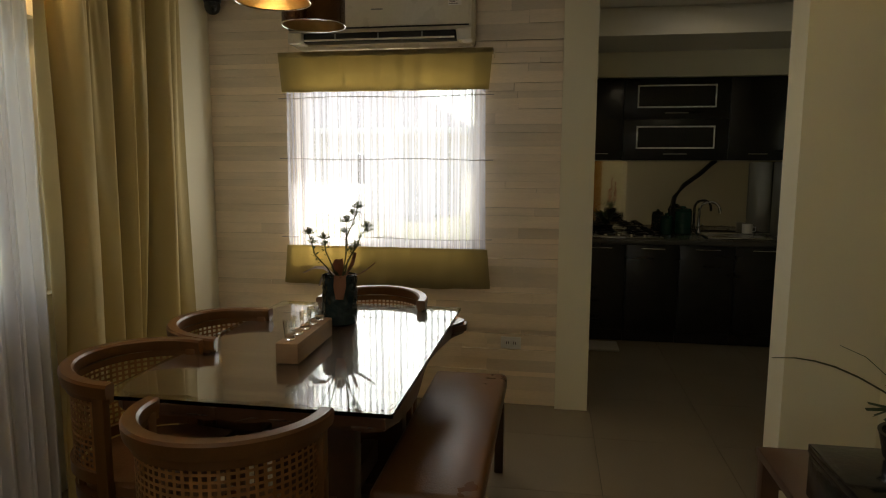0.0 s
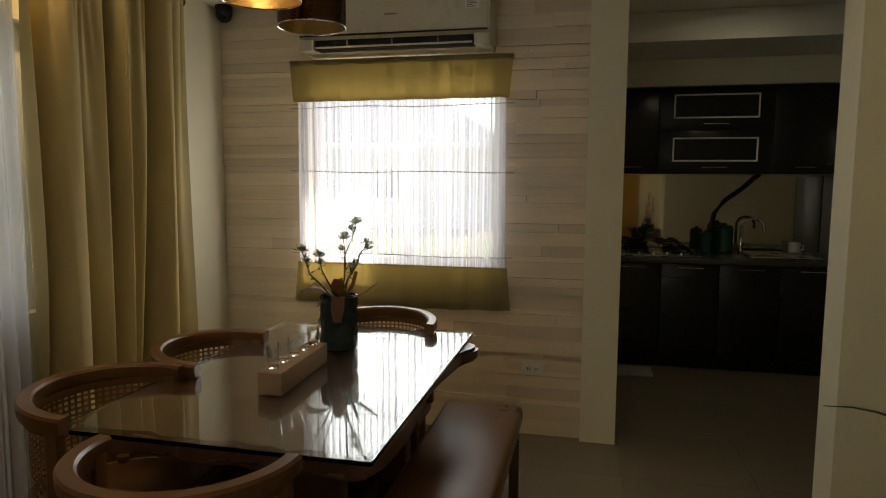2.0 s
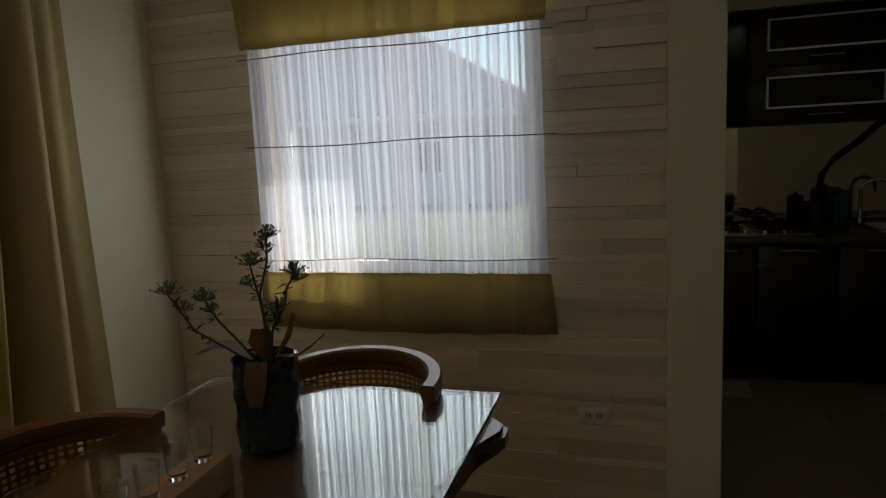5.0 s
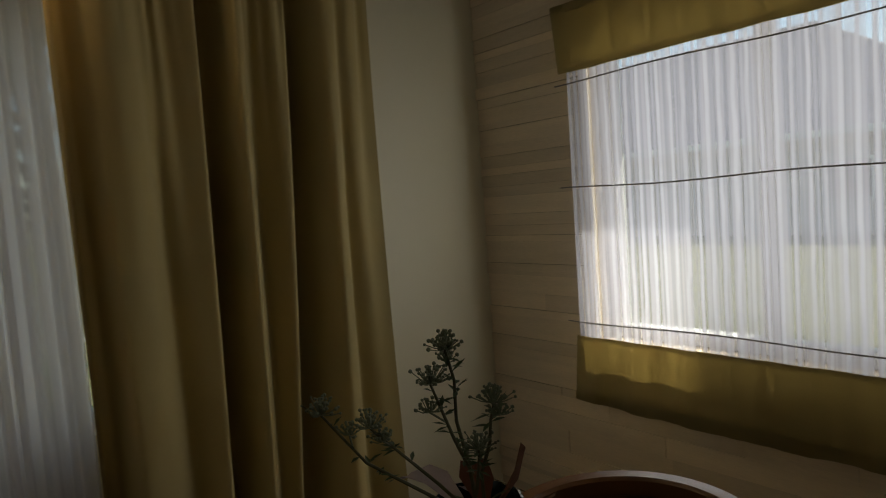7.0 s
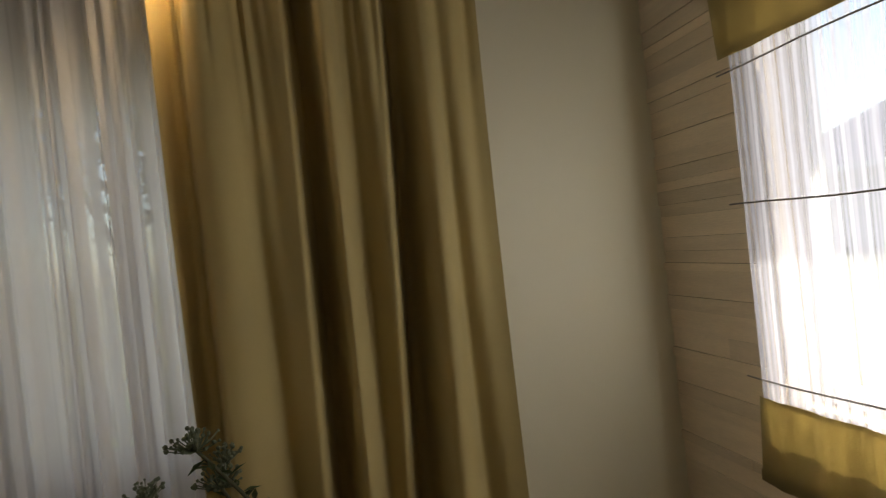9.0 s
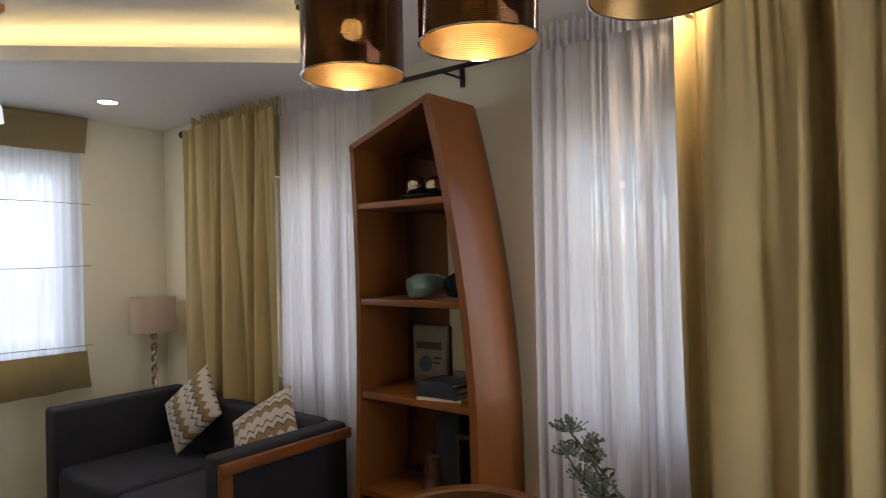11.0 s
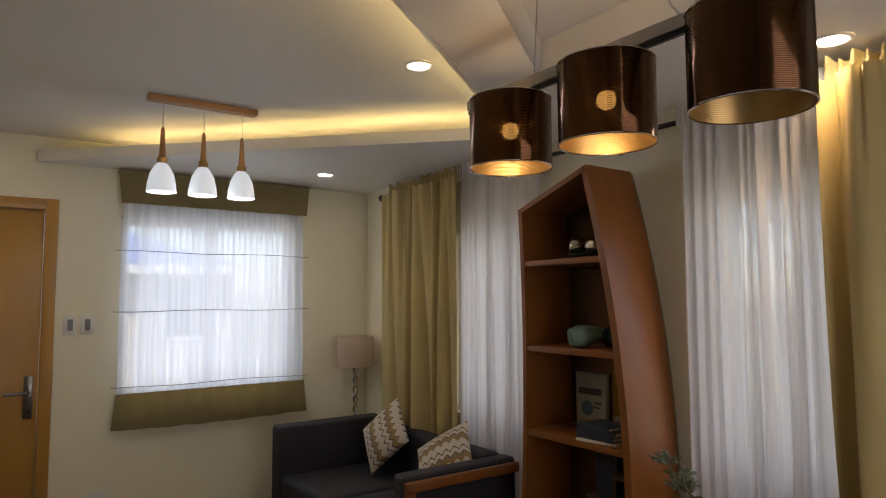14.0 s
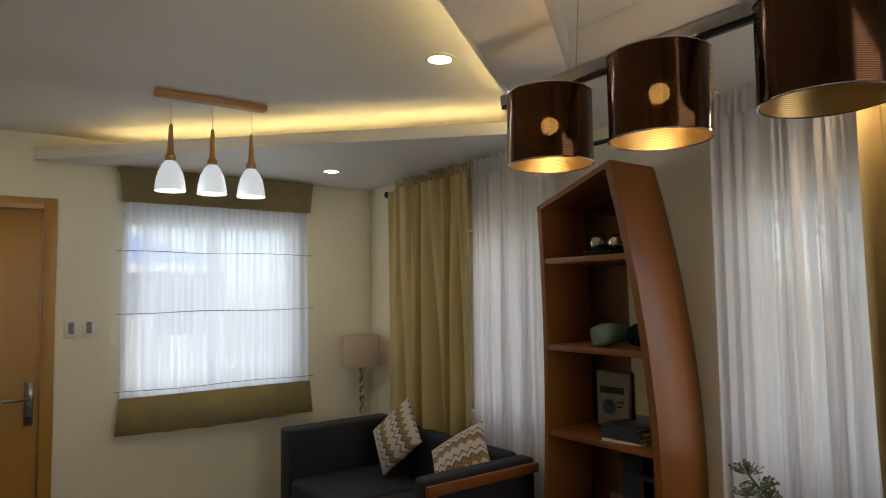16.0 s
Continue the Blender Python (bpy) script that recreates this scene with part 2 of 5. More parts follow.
M["leafgrey"] = material("grey_paper_leaf", (0.32, 0.26, 0.26), 0.6, 0, 0.2)
M["stem"] = material("dry_stem", (0.085, 0.085, 0.035), 0.7)
M["leaf"] = material("leaf", (0.05, 0.085, 0.028), 0.55, 0, 0.3, 12)
M["berry"] = material("seed_head", (0.14, 0.165, 0.105), 0.7, 0, 0.4, 40)
M["red"] = material("red_orange_flower", (0.42, 0.055, 0.014), 0.6, 0, 0.3, 30)
M["celadon"] = material("celadon_glaze", (0.16, 0.24, 0.19), 0.12, 0, 0.12, 10)
M["teal"] = material("dark_teal_glaze", (0.015, 0.035, 0.032), 0.15, 0, 0.2, 10)
M["smoke"] = material("mirror_ball", (0.55, 0.50, 0.42), 0.06, 1.0, 0.05)
M["book"] = material("navy_book_cloth", (0.022, 0.028, 0.040), 0.6)
M["paper"] = material("book_paper", (0.66, 0.60, 0.48), 0.8, 0, 0.05)
M["bag"] = material("pale_paper_pack", (0.40, 0.385, 0.34), 0.5, 0, 0.15, 25)
M["bagblue"] = material("blue_print", (0.09, 0.15, 0.24), 0.5)
M["bagdark"] = material("dark_print", (0.06, 0.06, 0.055), 0.5)
M["lampshade"] = cloth("taupe_lamp_shade", (0.80, 0.67, 0.53), 0.3)
M["cush_white"] = cloth("cream_cushion_cloth", (0.54, 0.47, 0.39), 0.0)
M["cush_gold"] = cloth("ochre_cushion_band", (0.27, 0.165, 0.055), 0.0)
M["cush_grey"] = cloth("taupe_cushion_band", (0.12, 0.085, 0.065), 0.0)
M["granite"] = material("dark_granite", (0.06, 0.058, 0.052), 0.2, 0, 0.5, 120, 300, 0.02)
M["splash"] = material("reflective_backsplash", (0.55, 0.51, 0.42), 0.04, 0.95, 0.05, 2, 30, 0.0)
M["greenglass"] = material("green_glass_jar", (0.010, 0.05, 0.035), 0.08, 0, 0.2, 30)
M["matcloth"] = material("grey_door_mat", (0.30, 0.27, 0.23), 0.9, 0, 0.2, 20, 200, 0.6)
M["fridge"] = material("grey_fridge_steel", (0.11, 0.12, 0.12), 0.35, 0.7, 0.1)
M["grass"] = material("grass", (0.16, 0.155, 0.07), 0.9, 0, 0.35, 3, 40, 0.5)
M["paving"] = material("pale_paving", (0.28, 0.265, 0.24), 0.85, 0, 0.12, 3, 60, 0.2)
M["render"] = material("neighbour_wall", (0.55, 0.51, 0.46), 0.85, 0, 0.1, 2)
M["roof"] = material("grey_roof_sheet", (0.17, 0.16, 0.19), 0.7, 0, 0.12, 3, 40, 0.2)
M["roofblue"] = material("blue_roof_sheet", (0.10, 0.22, 0.58), 0.5, 0, 0.12, 3, 40, 0.2)
M["bark"] = material("bark", (0.10, 0.075, 0.05), 0.9, 0, 0.3, 12, 60, 0.6)
M["foliage"] = material("foliage", (0.055, 0.10, 0.03), 0.65, 0, 0.45, 5)
M["outside"] = material("outside_wall_paint", (0.50, 0.46, 0.38), 0.85, 0, 0.08, 2)

# ---- building helpers ----


def finish(bm, name, mat, smooth=True):
    bmesh.ops.recalc_face_normals(bm, faces=bm.faces)
    me = bpy.data.meshes.new(name)
    bm.to_mesh(me)
    bm.free()
    for mt in (mat if isinstance(mat, (list, tuple)) else [mat]):
        me.materials.append(M[mt])
    if smooth:
        for p in me.polygons:
            p.use_smooth = True
        me.set_sharp_from_angle(angle=radians(35))
    return me


def part(name, bm, mat, parent=None, label="", smooth=True):
    ob = new(name, finish(bm, name, mat, smooth))
    if parent is not None:
        ob.parent = parent
    if label:
        tagged(ob, label)
    return ob


def thing(name, x, y, z, label, category, group="", kind="", rz=0):
    ob = new(name)
    ob.empty_display_size = 0.1
    ob.matrix_basis = pose(x, y, z, 0, 0, rz)
    return tagged(ob, label, category, group, kind)


def add_box(bm, x0, x1, y0, y1, z0, z1, bev=0.0, seg=2, mi=0):
    n = len(bm.faces)
    r = bmesh.ops.create_cube(bm, size=1, matrix=Matrix.Translation(((x0 + x1) / 2, (y0 + y1) / 2, (z0 + z1) / 2)) @ Matrix.Diagonal((abs(x1 - x0), abs(y1 - y0), abs(z1 - z0), 1)))
    if bev:
        es = list({e for v in r["verts"] for e in v.link_edges})
        bmesh.ops.bevel(bm, geom=es, offset=bev, segments=seg, profile=0.5, affect="EDGES")
    if mi:
        bm.faces.ensure_lookup_table()
        for f in bm.faces[n:]:
            f.material_index = mi
    return bm


def box(x0, x1, y0, y1, z0, z1, bev=0.0, seg=2):
    return add_box(bmesh.new(), x0, x1, y0, y1, z0, z1, bev, seg)


def lathe(profile, n=32, cx=0, cy=0, cz=0, bm=None, wobble=0.0):
    """A turned shape from (radius, height) pairs."""
    bm = bm or bmesh.new()
    rings = []
    for r, z in profile:
        rings.append([bm.verts.new((cx + r * (1 + wobble * math.sin(5 * a * 2 * math.pi / n + z * 60)) * math.cos(2 * math.pi * a / n),
                                    cy + r * (1 + wobble * math.sin(5 * a * 2 * math.pi / n + z * 60)) * math.sin(2 * math.pi * a / n), cz + z)) for a in range(n)])
    for p, q in zip(rings, rings[1:]):
        for a in range(n):
            bm.faces.new((p[a], p[(a + 1) % n], q[(a + 1) % n], q[a]))
    if profile[0][0] > 1e-4:
        bm.faces.new(rings[0][::-1])
    if profile[-1][0] > 1e-4:
        bm.faces.new(rings[-1])
    bmesh.ops.remove_doubles(bm, verts=bm.verts, dist=1e-5)
    return bm


def tube(points, radius, n=8, bm=None, radius_end=None):
    """A round rod along a list of points, tapered if radius_end is given."""
    bm = bm or bmesh.new()
    pts = [Vector(p) for p in points]
    rings = []
    up = Vector((0.3, 0.2, 1)).normalized()
    for i, p in enumerate(pts):
        d = (pts[min(i + 1, len(pts) - 1)] - pts[max(i - 1, 0)]).normalized()
        u = d.cross(up if abs(d.dot(up)) < 0.95 else Vector((1, 0, 0))).normalized()
        v = d.cross(u)
        r = radius + ((radius_end if radius_end is not None else radius) - radius) * i / (len(pts) - 1)
        rings.append([bm.verts.new(p + r * (math.cos(2 * math.pi * a / n) * u + math.sin(2 * math.pi * a / n) * v)) for a in range(n)])
    for p, q in zip(rings, rings[1:]):
        for a in range(n):
            bm.faces.new((p[a], p[(a + 1) % n], q[(a + 1) % n], q[a]))
    bm.faces.new(rings[0])
    bm.faces.new(rings[-1])
    return bm


def prism(outline, z0, z1, bm=None):
    """A flat plate from a plan outline."""
    bm = bm or bmesh.new()
    lo = [bm.verts.new((x, y, z0)) for x, y in outline]
    hi = [bm.verts.new((x, y, z1)) for x, y in outline]
    n = len(lo)
    bm.faces.new(lo[::-1])
    bm.faces.new(hi)
    for i in range(n):
        bm.faces.new((lo[i], lo[(i + 1) % n], hi[(i + 1) % n], hi[i]))
    return bm


def structure(name, bm, mat, label="", smooth=False):
    return tagged(part(name, bm, mat, None, smooth=smooth), label, kind="structure")


def wall_with_hole(axis, at0, at1, a0, a1, z0, z1, holes):
    """A thick wall in the plane of an axis, with rectangular holes (a0, a1, z0, z1)."""
    bm = bmesh.new()
    cuts = sorted({a0, a1, *[h[0] for h in holes], *[h[1] for h in holes]})
    for p, q in zip(cuts, cuts[1:]):
        spans = [(z0, z1)]
        for h in holes:
            if p >= h[0] - 1e-6 and q <= h[1] + 1e-6:
                spans = [s for lo, hi in spans for s in ((lo, min(hi, h[2])), (max(lo, h[3]), hi)) if s[1] - s[0] > 1e-6]
        for lo, hi in spans:
            if axis == "x":
                add_box(bm, at0, at1, p, q, lo, hi)
            else:
                add_box(bm, p, q, at0, at1, lo, hi)
    return bm

# ---- the shell of the house ----
SOFFIT, UPPER = 2.345, 2.475
XE, YS = 3.36, -4.90
N_WIN = (0.54, 1.63, 0.90, 1.93)
S_WIN = (0.58, 1.70, 0.94, 2.06)
W1_WIN = (-2.10, -1.30, 0.86, 1.97)
W2_WIN = (-3.80, -3.02, 0.86, 1.94)
structure("wall_west", wall_with_hole("x", -0.15, 0.0, YS - 0.15, 0.15, 0, 5.4, [W1_WIN, W2_WIN]), "wall", "cream painted wall with two curtained windows")
structure("wall_north", wall_with_hole("y", 0.012, 0.15, 0.0, 2.14, 0, 5.4, [N_WIN]), "joint", "wall clad in uneven travertine strips around a window")
structure("wall_south", wall_with_hole("y", YS - 0.15, YS, 0.0, XE + 0.15, 0, 5.4, [S_WIN, (2.09, 2.93, -0.01, 2.07)]), "wall", "cream painted wall with a blind window and a door")
structure("wall_east", box(XE, XE + 0.15, YS, -0.925, 0, 3.0), "wall", "plain cream painted wall")
structure("wall_stub", box(2.992, 5.0, -0.925, -0.74, 0, 3.0), "wall", "cream wall end beside the kitchen opening")
structure("pillar", box(2.080, 2.262, -0.045, 0.148, 0, 3.0), "wall", "cream painted square pillar beside the kitchen")
structure("wall_kitchen_west", box(2.10, 2.22, 0.15, 2.32, 0, 5.4), "wall", "cream kitchen wall")
structure("wall_kitchen_north", box(2.22, 5.0, 2.17, 2.32, 0, 5.4), "wall", "cream kitchen wall behind the cabinets")
# the opening here is invented, out of view, to let daylight reach the kitchen
structure("wall_kitchen_east", wall_with_hole("x", 5.0, 5.15, -0.925, 2.32, 0, 5.4, [(0.3, 0.8, 1.2, 1.9)]), "wall", "cream kitchen wall with an added opening for daylight")

# slab under everything
structure("floor", box(-0.15, 5.15, YS - 0.15, 2.32, -0.12, -0.012), "grout", "beige glossy floor tiles with thin joints")

# ceilings: a low soffit with two raised fields, one over the table and one over the living room
DW = 0.72
bm = bmesh.new()
low = [
    # strip along the west wall, beside the raised field over the table
    [(0, 0.012), (DW, 0.012), (DW, -2.235), (0.20, -2.93), (0, -2.93)],
    # corner by the south-west windows
    [(0, -2.93), (0.20, -2.93), (2.14, YS), (0, YS)],
    # lip between the two fields
    [(DW, -2.235), (2.965, -0.58), (2.965, -0.88), (0.20, -2.93)],
    # strip along the stone wall and over the kitchen opening
    [(DW, 0.012), (2.272, 0.012), (2.272, -0.45), (DW, -0.45)],
    [(2.272, 0.15), (2.965, 0.15), (2.965, -0.45), (2.272, -0.45)],
]
for o in low:
    prism(o, SOFFIT, SOFFIT + 0.02, bm)
tagged(part("ceiling", bm, "ceil", None, smooth=False), "white painted low ceiling soffit round raised fields", kind="structure")
structure("ceiling_upper", box(0.0, 5.0, YS, 0.011, UPPER + 0.02, UPPER + 0.12), "ceil", "white painted raised ceiling")
structure("ceiling_kitchen", box(2.22, 5.0, 0.012, 2.17, UPPER + 0.02, UPPER + 0.12), "ceil", "white painted kitchen ceiling")


def upright(p, q, z0, z1, thick):
    d = (Vector(q) - Vector(p)).normalized()
    n = Vector((-d.y, d.x)) * thick
    return prism([p, q, (q[0] + n.x, q[1] + n.y), (p[0] + n.x, p[1] + n.y)], z0, z1)


structure("cove_fascia", upright((2.14, YS), (0.20, -2.93), SOFFIT - 0.002, SOFFIT + 0.06, -0.02), "ceil", "white cove upstand along the ceiling")
structure("cove_fascia", upright((0.20, -2.93), (2.965, -0.88), SOFFIT - 0.002, SOFFIT + 0.03, -0.02), "ceil", "white cove upstand along the ceiling")
structure("ceiling_fascia", box(DW - 0.012, DW, -2.235, 0.0, SOFFIT + 0.004, UPPER + 0.018), "ceil", "white edge of the raised ceiling")
structure("ceiling_fascia", upright((DW, -2.235), (2.965, -0.58), SOFFIT + 0.004, UPPER + 0.018, -0.012), "ceil", "white edge of the raised ceiling")
structure("ceiling_fascia", box(DW, 2.965, -0.45, -0.438, SOFFIT + 0.004, UPPER + 0.018), "ceil", "white edge of the raised ceiling")
# kitchen ceiling and its dropped band
structure("kitchen_beam", box(2.22, 5.0, 1.16, 1.85, 2.30, UPPER + 0.015), "ceil", "white dropped band of the kitchen ceiling")
structure("kitchen_bulkhead", box(2.22, 5.0, 1.88, 2.17, 2.105, UPPER + 0.015), "wall", "cream wall above the kitchen cabinets")
# hidden strips in the coves
for p, q, off, wide in (((1.80, YS + 0.24), (0.30, -3.03), 0.06, 0.009), ((0.36, -2.80), (2.80, -0.99), 0.05, 0.05)):
    dr = (Vector(q) - Vector(p)).normalized()
    n0 = Vector((-dr.y, dr.x)) * off
    n1 = Vector((-dr.y, dr.x)) * (off + wide)
    ob = part("cove_light_strip", prism([(p[0] + n0.x, p[1] + n0.y), (q[0] + n0.x, q[1] + n0.y), (q[0] + n1.x, q[1] + n1.y), (p[0] + n1.x, p[1] + n1.y)], SOFFIT + 0.022, SOFFIT + 0.032), "ledstrip")
    tagged(ob, "warm yellow light strip hidden in the ceiling cove", "light strip")


# ---- windows: aluminium frames with sliding panes ----
def window(name, axis, at, a0, a1, z0, z1, label):
    root = tagged(new(name), label, kind="structure")

    def bx(u0, u1, d0, d1, w0, w1, bev=0.004):
        return box(at + d0, at + d1, u0, u1, w0, w1, bev) if axis == "x" else box(u0, u1, at + d0, at + d1, w0, w1, bev)
    fw = 0.045
    part("window_frame", bx(a0, a0 + fw, -0.03, 0.03, z0, z1), "alu", root)
    part("window_frame", bx(a1 - fw, a1, -0.03, 0.03, z0, z1), "alu", root)
    part("window_frame", bx(a0 + fw, a1 - fw, -0.03, 0.03, z0, z0 + fw), "alu", root)
    part("window_frame", bx(a0 + fw, a1 - fw, -0.03, 0.03, z1 - fw, z1), "alu", root)
    mid = (a0 + a1) / 2
    part("mullion", bx(mid - 0.025, mid + 0.025, -0.02, 0.02, z0 + fw, z1 - fw), "alu", root)
    for u0, u1 in ((a0 + fw, mid - 0.025), (mid + 0.025, a1 - fw)):
        pn = part("pane", bx(u0, u1, -0.003, 0.003, z0 + fw, z1 - fw, 0), "glass", root)
        pn.visible_shadow = False
    return root


window("window_1", "y", 0.10, *N_WIN, "white sliding window in the stone wall")
window("window_2", "x", -0.10, *W1_WIN, "white sliding window behind voile curtains")
window("window_3", "x", -0.10, *W2_WIN, "white sliding window behind voile curtains")
window("window_4", "y", YS - 0.10, *S_WIN, "white sliding window behind a striped blind")
# added window, unseen: fills the invented opening that lights the kitchen
window("window_5", "x", 5.08, 0.3, 0.8, 1.2, 1.9, "added unseen kitchen window that lets daylight in")

# ---- outdoors ----
structure("ground", box(-150, 150, -150, 150, -0.32, -0.20), "grass", "mown grass around the house")
structure("pavement", box(-2.2, 1.6, 0.9, 3.2, -0.20, -0.17), "paving", "pale concrete path beside the house")
structure("window_hood", box(-0.15, 2.10, 0.15, 0.80, 2.42, 2.52), "outside", "concrete ledge over the window")


def house(x, y, w, d, h, rise, wall_mat, roof_mat, label, rz=0):
    root = thing("neighbour_house", x, y, -0.2, label, "house", rz=rz)
    part("wall", box(-w / 2, w / 2, -d / 2, d / 2, 0, h), wall_mat, root, smooth=False)
    bm = bmesh.new()
    e = 0.5
    v = [bm.verts.new(p) for p in ((-w / 2 - e, -d / 2 - e, h), (w / 2 + e, -d / 2 - e, h), (w / 2 + e, d / 2 + e, h), (-w / 2 - e, d / 2 + e, h),
                                   (-w / 2 + d / 2, 0, h + rise), (w / 2 - d / 2, 0, h + rise))]
    for f in ((0, 1, 5, 4), (1, 2, 5), (2, 3, 4, 5), (3, 0, 4), (3, 2, 1, 0)):
        bm.faces.new([v[i] for i in f])
    part("roof", bm, roof_mat, root, smooth=False)
    part("gutter", box(-w / 2 - e, w / 2 + e, -d / 2 - e - 0.16, -d / 2 - e, h - 0.08, h + 0.10), "alu", root)
    for i in range(3):
        cx = -w / 2 + w * (i + 0.5) / 3
        wd = part("window", box(cx - 0.6, cx + 0.6, -d / 2 - 0.05, -d / 2 + 0.02, 0.9, 2.0), "alu", root)
        part("pane", box(cx - 0.52, cx + 0.52, -d / 2 - 0.06, -d / 2 - 0.051, 0.98, 1.92), "blackgloss", wd)
    return root


house(-11.3, 23.6, 21.0, 13.3, 2.65, 4.4, "render", "roof", "neighbouring house with a grey hipped roof and white gutter")
house(0.6, -17.5, 5.5, 5.0, 2.35, 1.2, "render", "roofblue", "low building with a bright blue roof", rz=180)


def fence(y, x0, x1, axis="y"):
    root = thing("picket_fence", 0, 0, -0.2, "white picket fence behind the lawn", "fence")
    n = int((x1 - x0) / 0.12)
    for i in range(n):
        a = x0 + i * 0.12
        part("picket", box(a, a + 0.03, y - 0.012, y + 0.012, 0.02, 1.0, 0.005, 1) if axis == "y" else box(y - 0.012, y + 0.012, a, a + 0.03, 0.02, 1.0, 0.005, 1), "alu", root)
    for z in (0.3, 0.8):
        part("rail", box(x0, x1, y - 0.04, y - 0.013, z, z + 0.06) if axis == "y" else box(y - 0.04, y - 0.013, x0, x1, z, z + 0.06), "alu", root)
    return root


fence(-9.5, -5.0, 6.0)
fence(-6.5, -7.0, 1.0, "x")


def tree(x, y, h, spread, seed, leaves=2200):
    rnd = random.Random(seed)
    root = thing("garden_tree", x, y, -0.2, "leafy garden tree standing in the lawn", "tree", "garden trees")
    bm = tube([(0, 0, 0), (0.04, 0.03, h * 0.3), (-0.03, 0.05, h * 0.55), (0.02, 0, h * 0.8)], 0.13, 8, radius_end=0.04)
    tips = []
    for i in range(9):
        a, z0 = rnd.uniform(0, 6.28), h * rnd.uniform(0.35, 0.7)
        e = Vector((math.cos(a) * spread * rnd.uniform(0.5, 0.9), math.sin(a) * spread * rnd.uniform(0.5, 0.9), z0 + h * rnd.uniform(0.1, 0.3)))
        tube([(0, 0.02, z0), e * 0.5 + Vector((0, 0, z0 * 0.5)), e], 0.045, 6, bm, 0.012)
        tips.append(e)
    part("trunk", bm, "bark", root)
    bm = bmesh.new()
    for i in range(leaves):
        c = rnd.choice(tips)
        p = c + Vector((rnd.gauss(0, spread * 0.3), rnd.gauss(0, spread * 0.3), rnd.gauss(0, spread * 0.22)))
        u = Vector((rnd.uniform(-1, 1), rnd.uniform(-1, 1), rnd.uniform(-0.6, 0.6))).normalized() * rnd.uniform(0.035, 0.075)
        v = u.cross(Vector((rnd.uniform(-1, 1), rnd.uniform(-1, 1), 1))).normalized() * 0.028
        bm.faces.new([bm.verts.new(q) for q in (p - u, p + v, p + u, p - v)])
    part("crown", bm, "foliage", root, smooth=False)
    return root


tree(-2.2, -8.0, 4.2, 1.5, 3)
tree(-5.5, -12.0, 5.0, 2.0, 4)
tree(-3.6, -5.2, 3.6, 1.3, 5)
tree(-5.2, -2.9, 4.4, 1.7, 15, 4200)
tree(-4.6, -6.9, 4.0, 1.6, 16, 3600)
tree(-6.0, -1.0, 4.6, 1.8, 17, 4200)
tree(-4.2, -0.9, 3.8, 1.4, 6)
tree(4.2, 6.4, 3.4, 1.2, 8)


def shrub(x, y, s, seed):
    rnd = random.Random(seed)
    root = thing("garden_shrub", x, y, -0.2, "low leafy green garden shrub", "shrub", "garden shrubs")
    bm = bmesh.new()
    for i in range(420):
        a, r = rnd.uniform(0, 6.28), rnd.random() ** 0.5
        z = rnd.uniform(0.02, 1) * s * (1.15 - 0.8 * r * r)
        p = Vector((math.cos(a) * r * s * 0.8, math.sin(a) * r * s * 0.8, z))
        u = Vector((rnd.uniform(-1, 1), rnd.uniform(-1, 1), rnd.uniform(-0.2, 1))).normalized() * rnd.uniform(0.05, 0.10)
        v = u.cross(Vector((rnd.uniform(-1, 1), rnd.uniform(-1, 1), 1))).normalized() * 0.03
        bm.faces.new([bm.verts.new(q) for q in (p - u, p + v, p + u, p - v)])
    part("crown", bm, "foliage", root, smooth=False)
    part("trunk", tube([(0, 0, 0), (0.01, 0, s * 0.5)], 0.03, 6), "bark", root)


for i, (x, y, s) in enumerate(((-1.2, -7.2, 0.9), (0.6, -7.6, 0.8), (1.9, -7.4, 1.0), (-2.6, -2.1, 0.9), (-2.7, -3.3, 1.0), (-2.5, -1.2, 0.8), (2.8, -8.0, 0.9))):
    shrub(x, y, s, 20 + i)

# ---- curtains and blinds ----


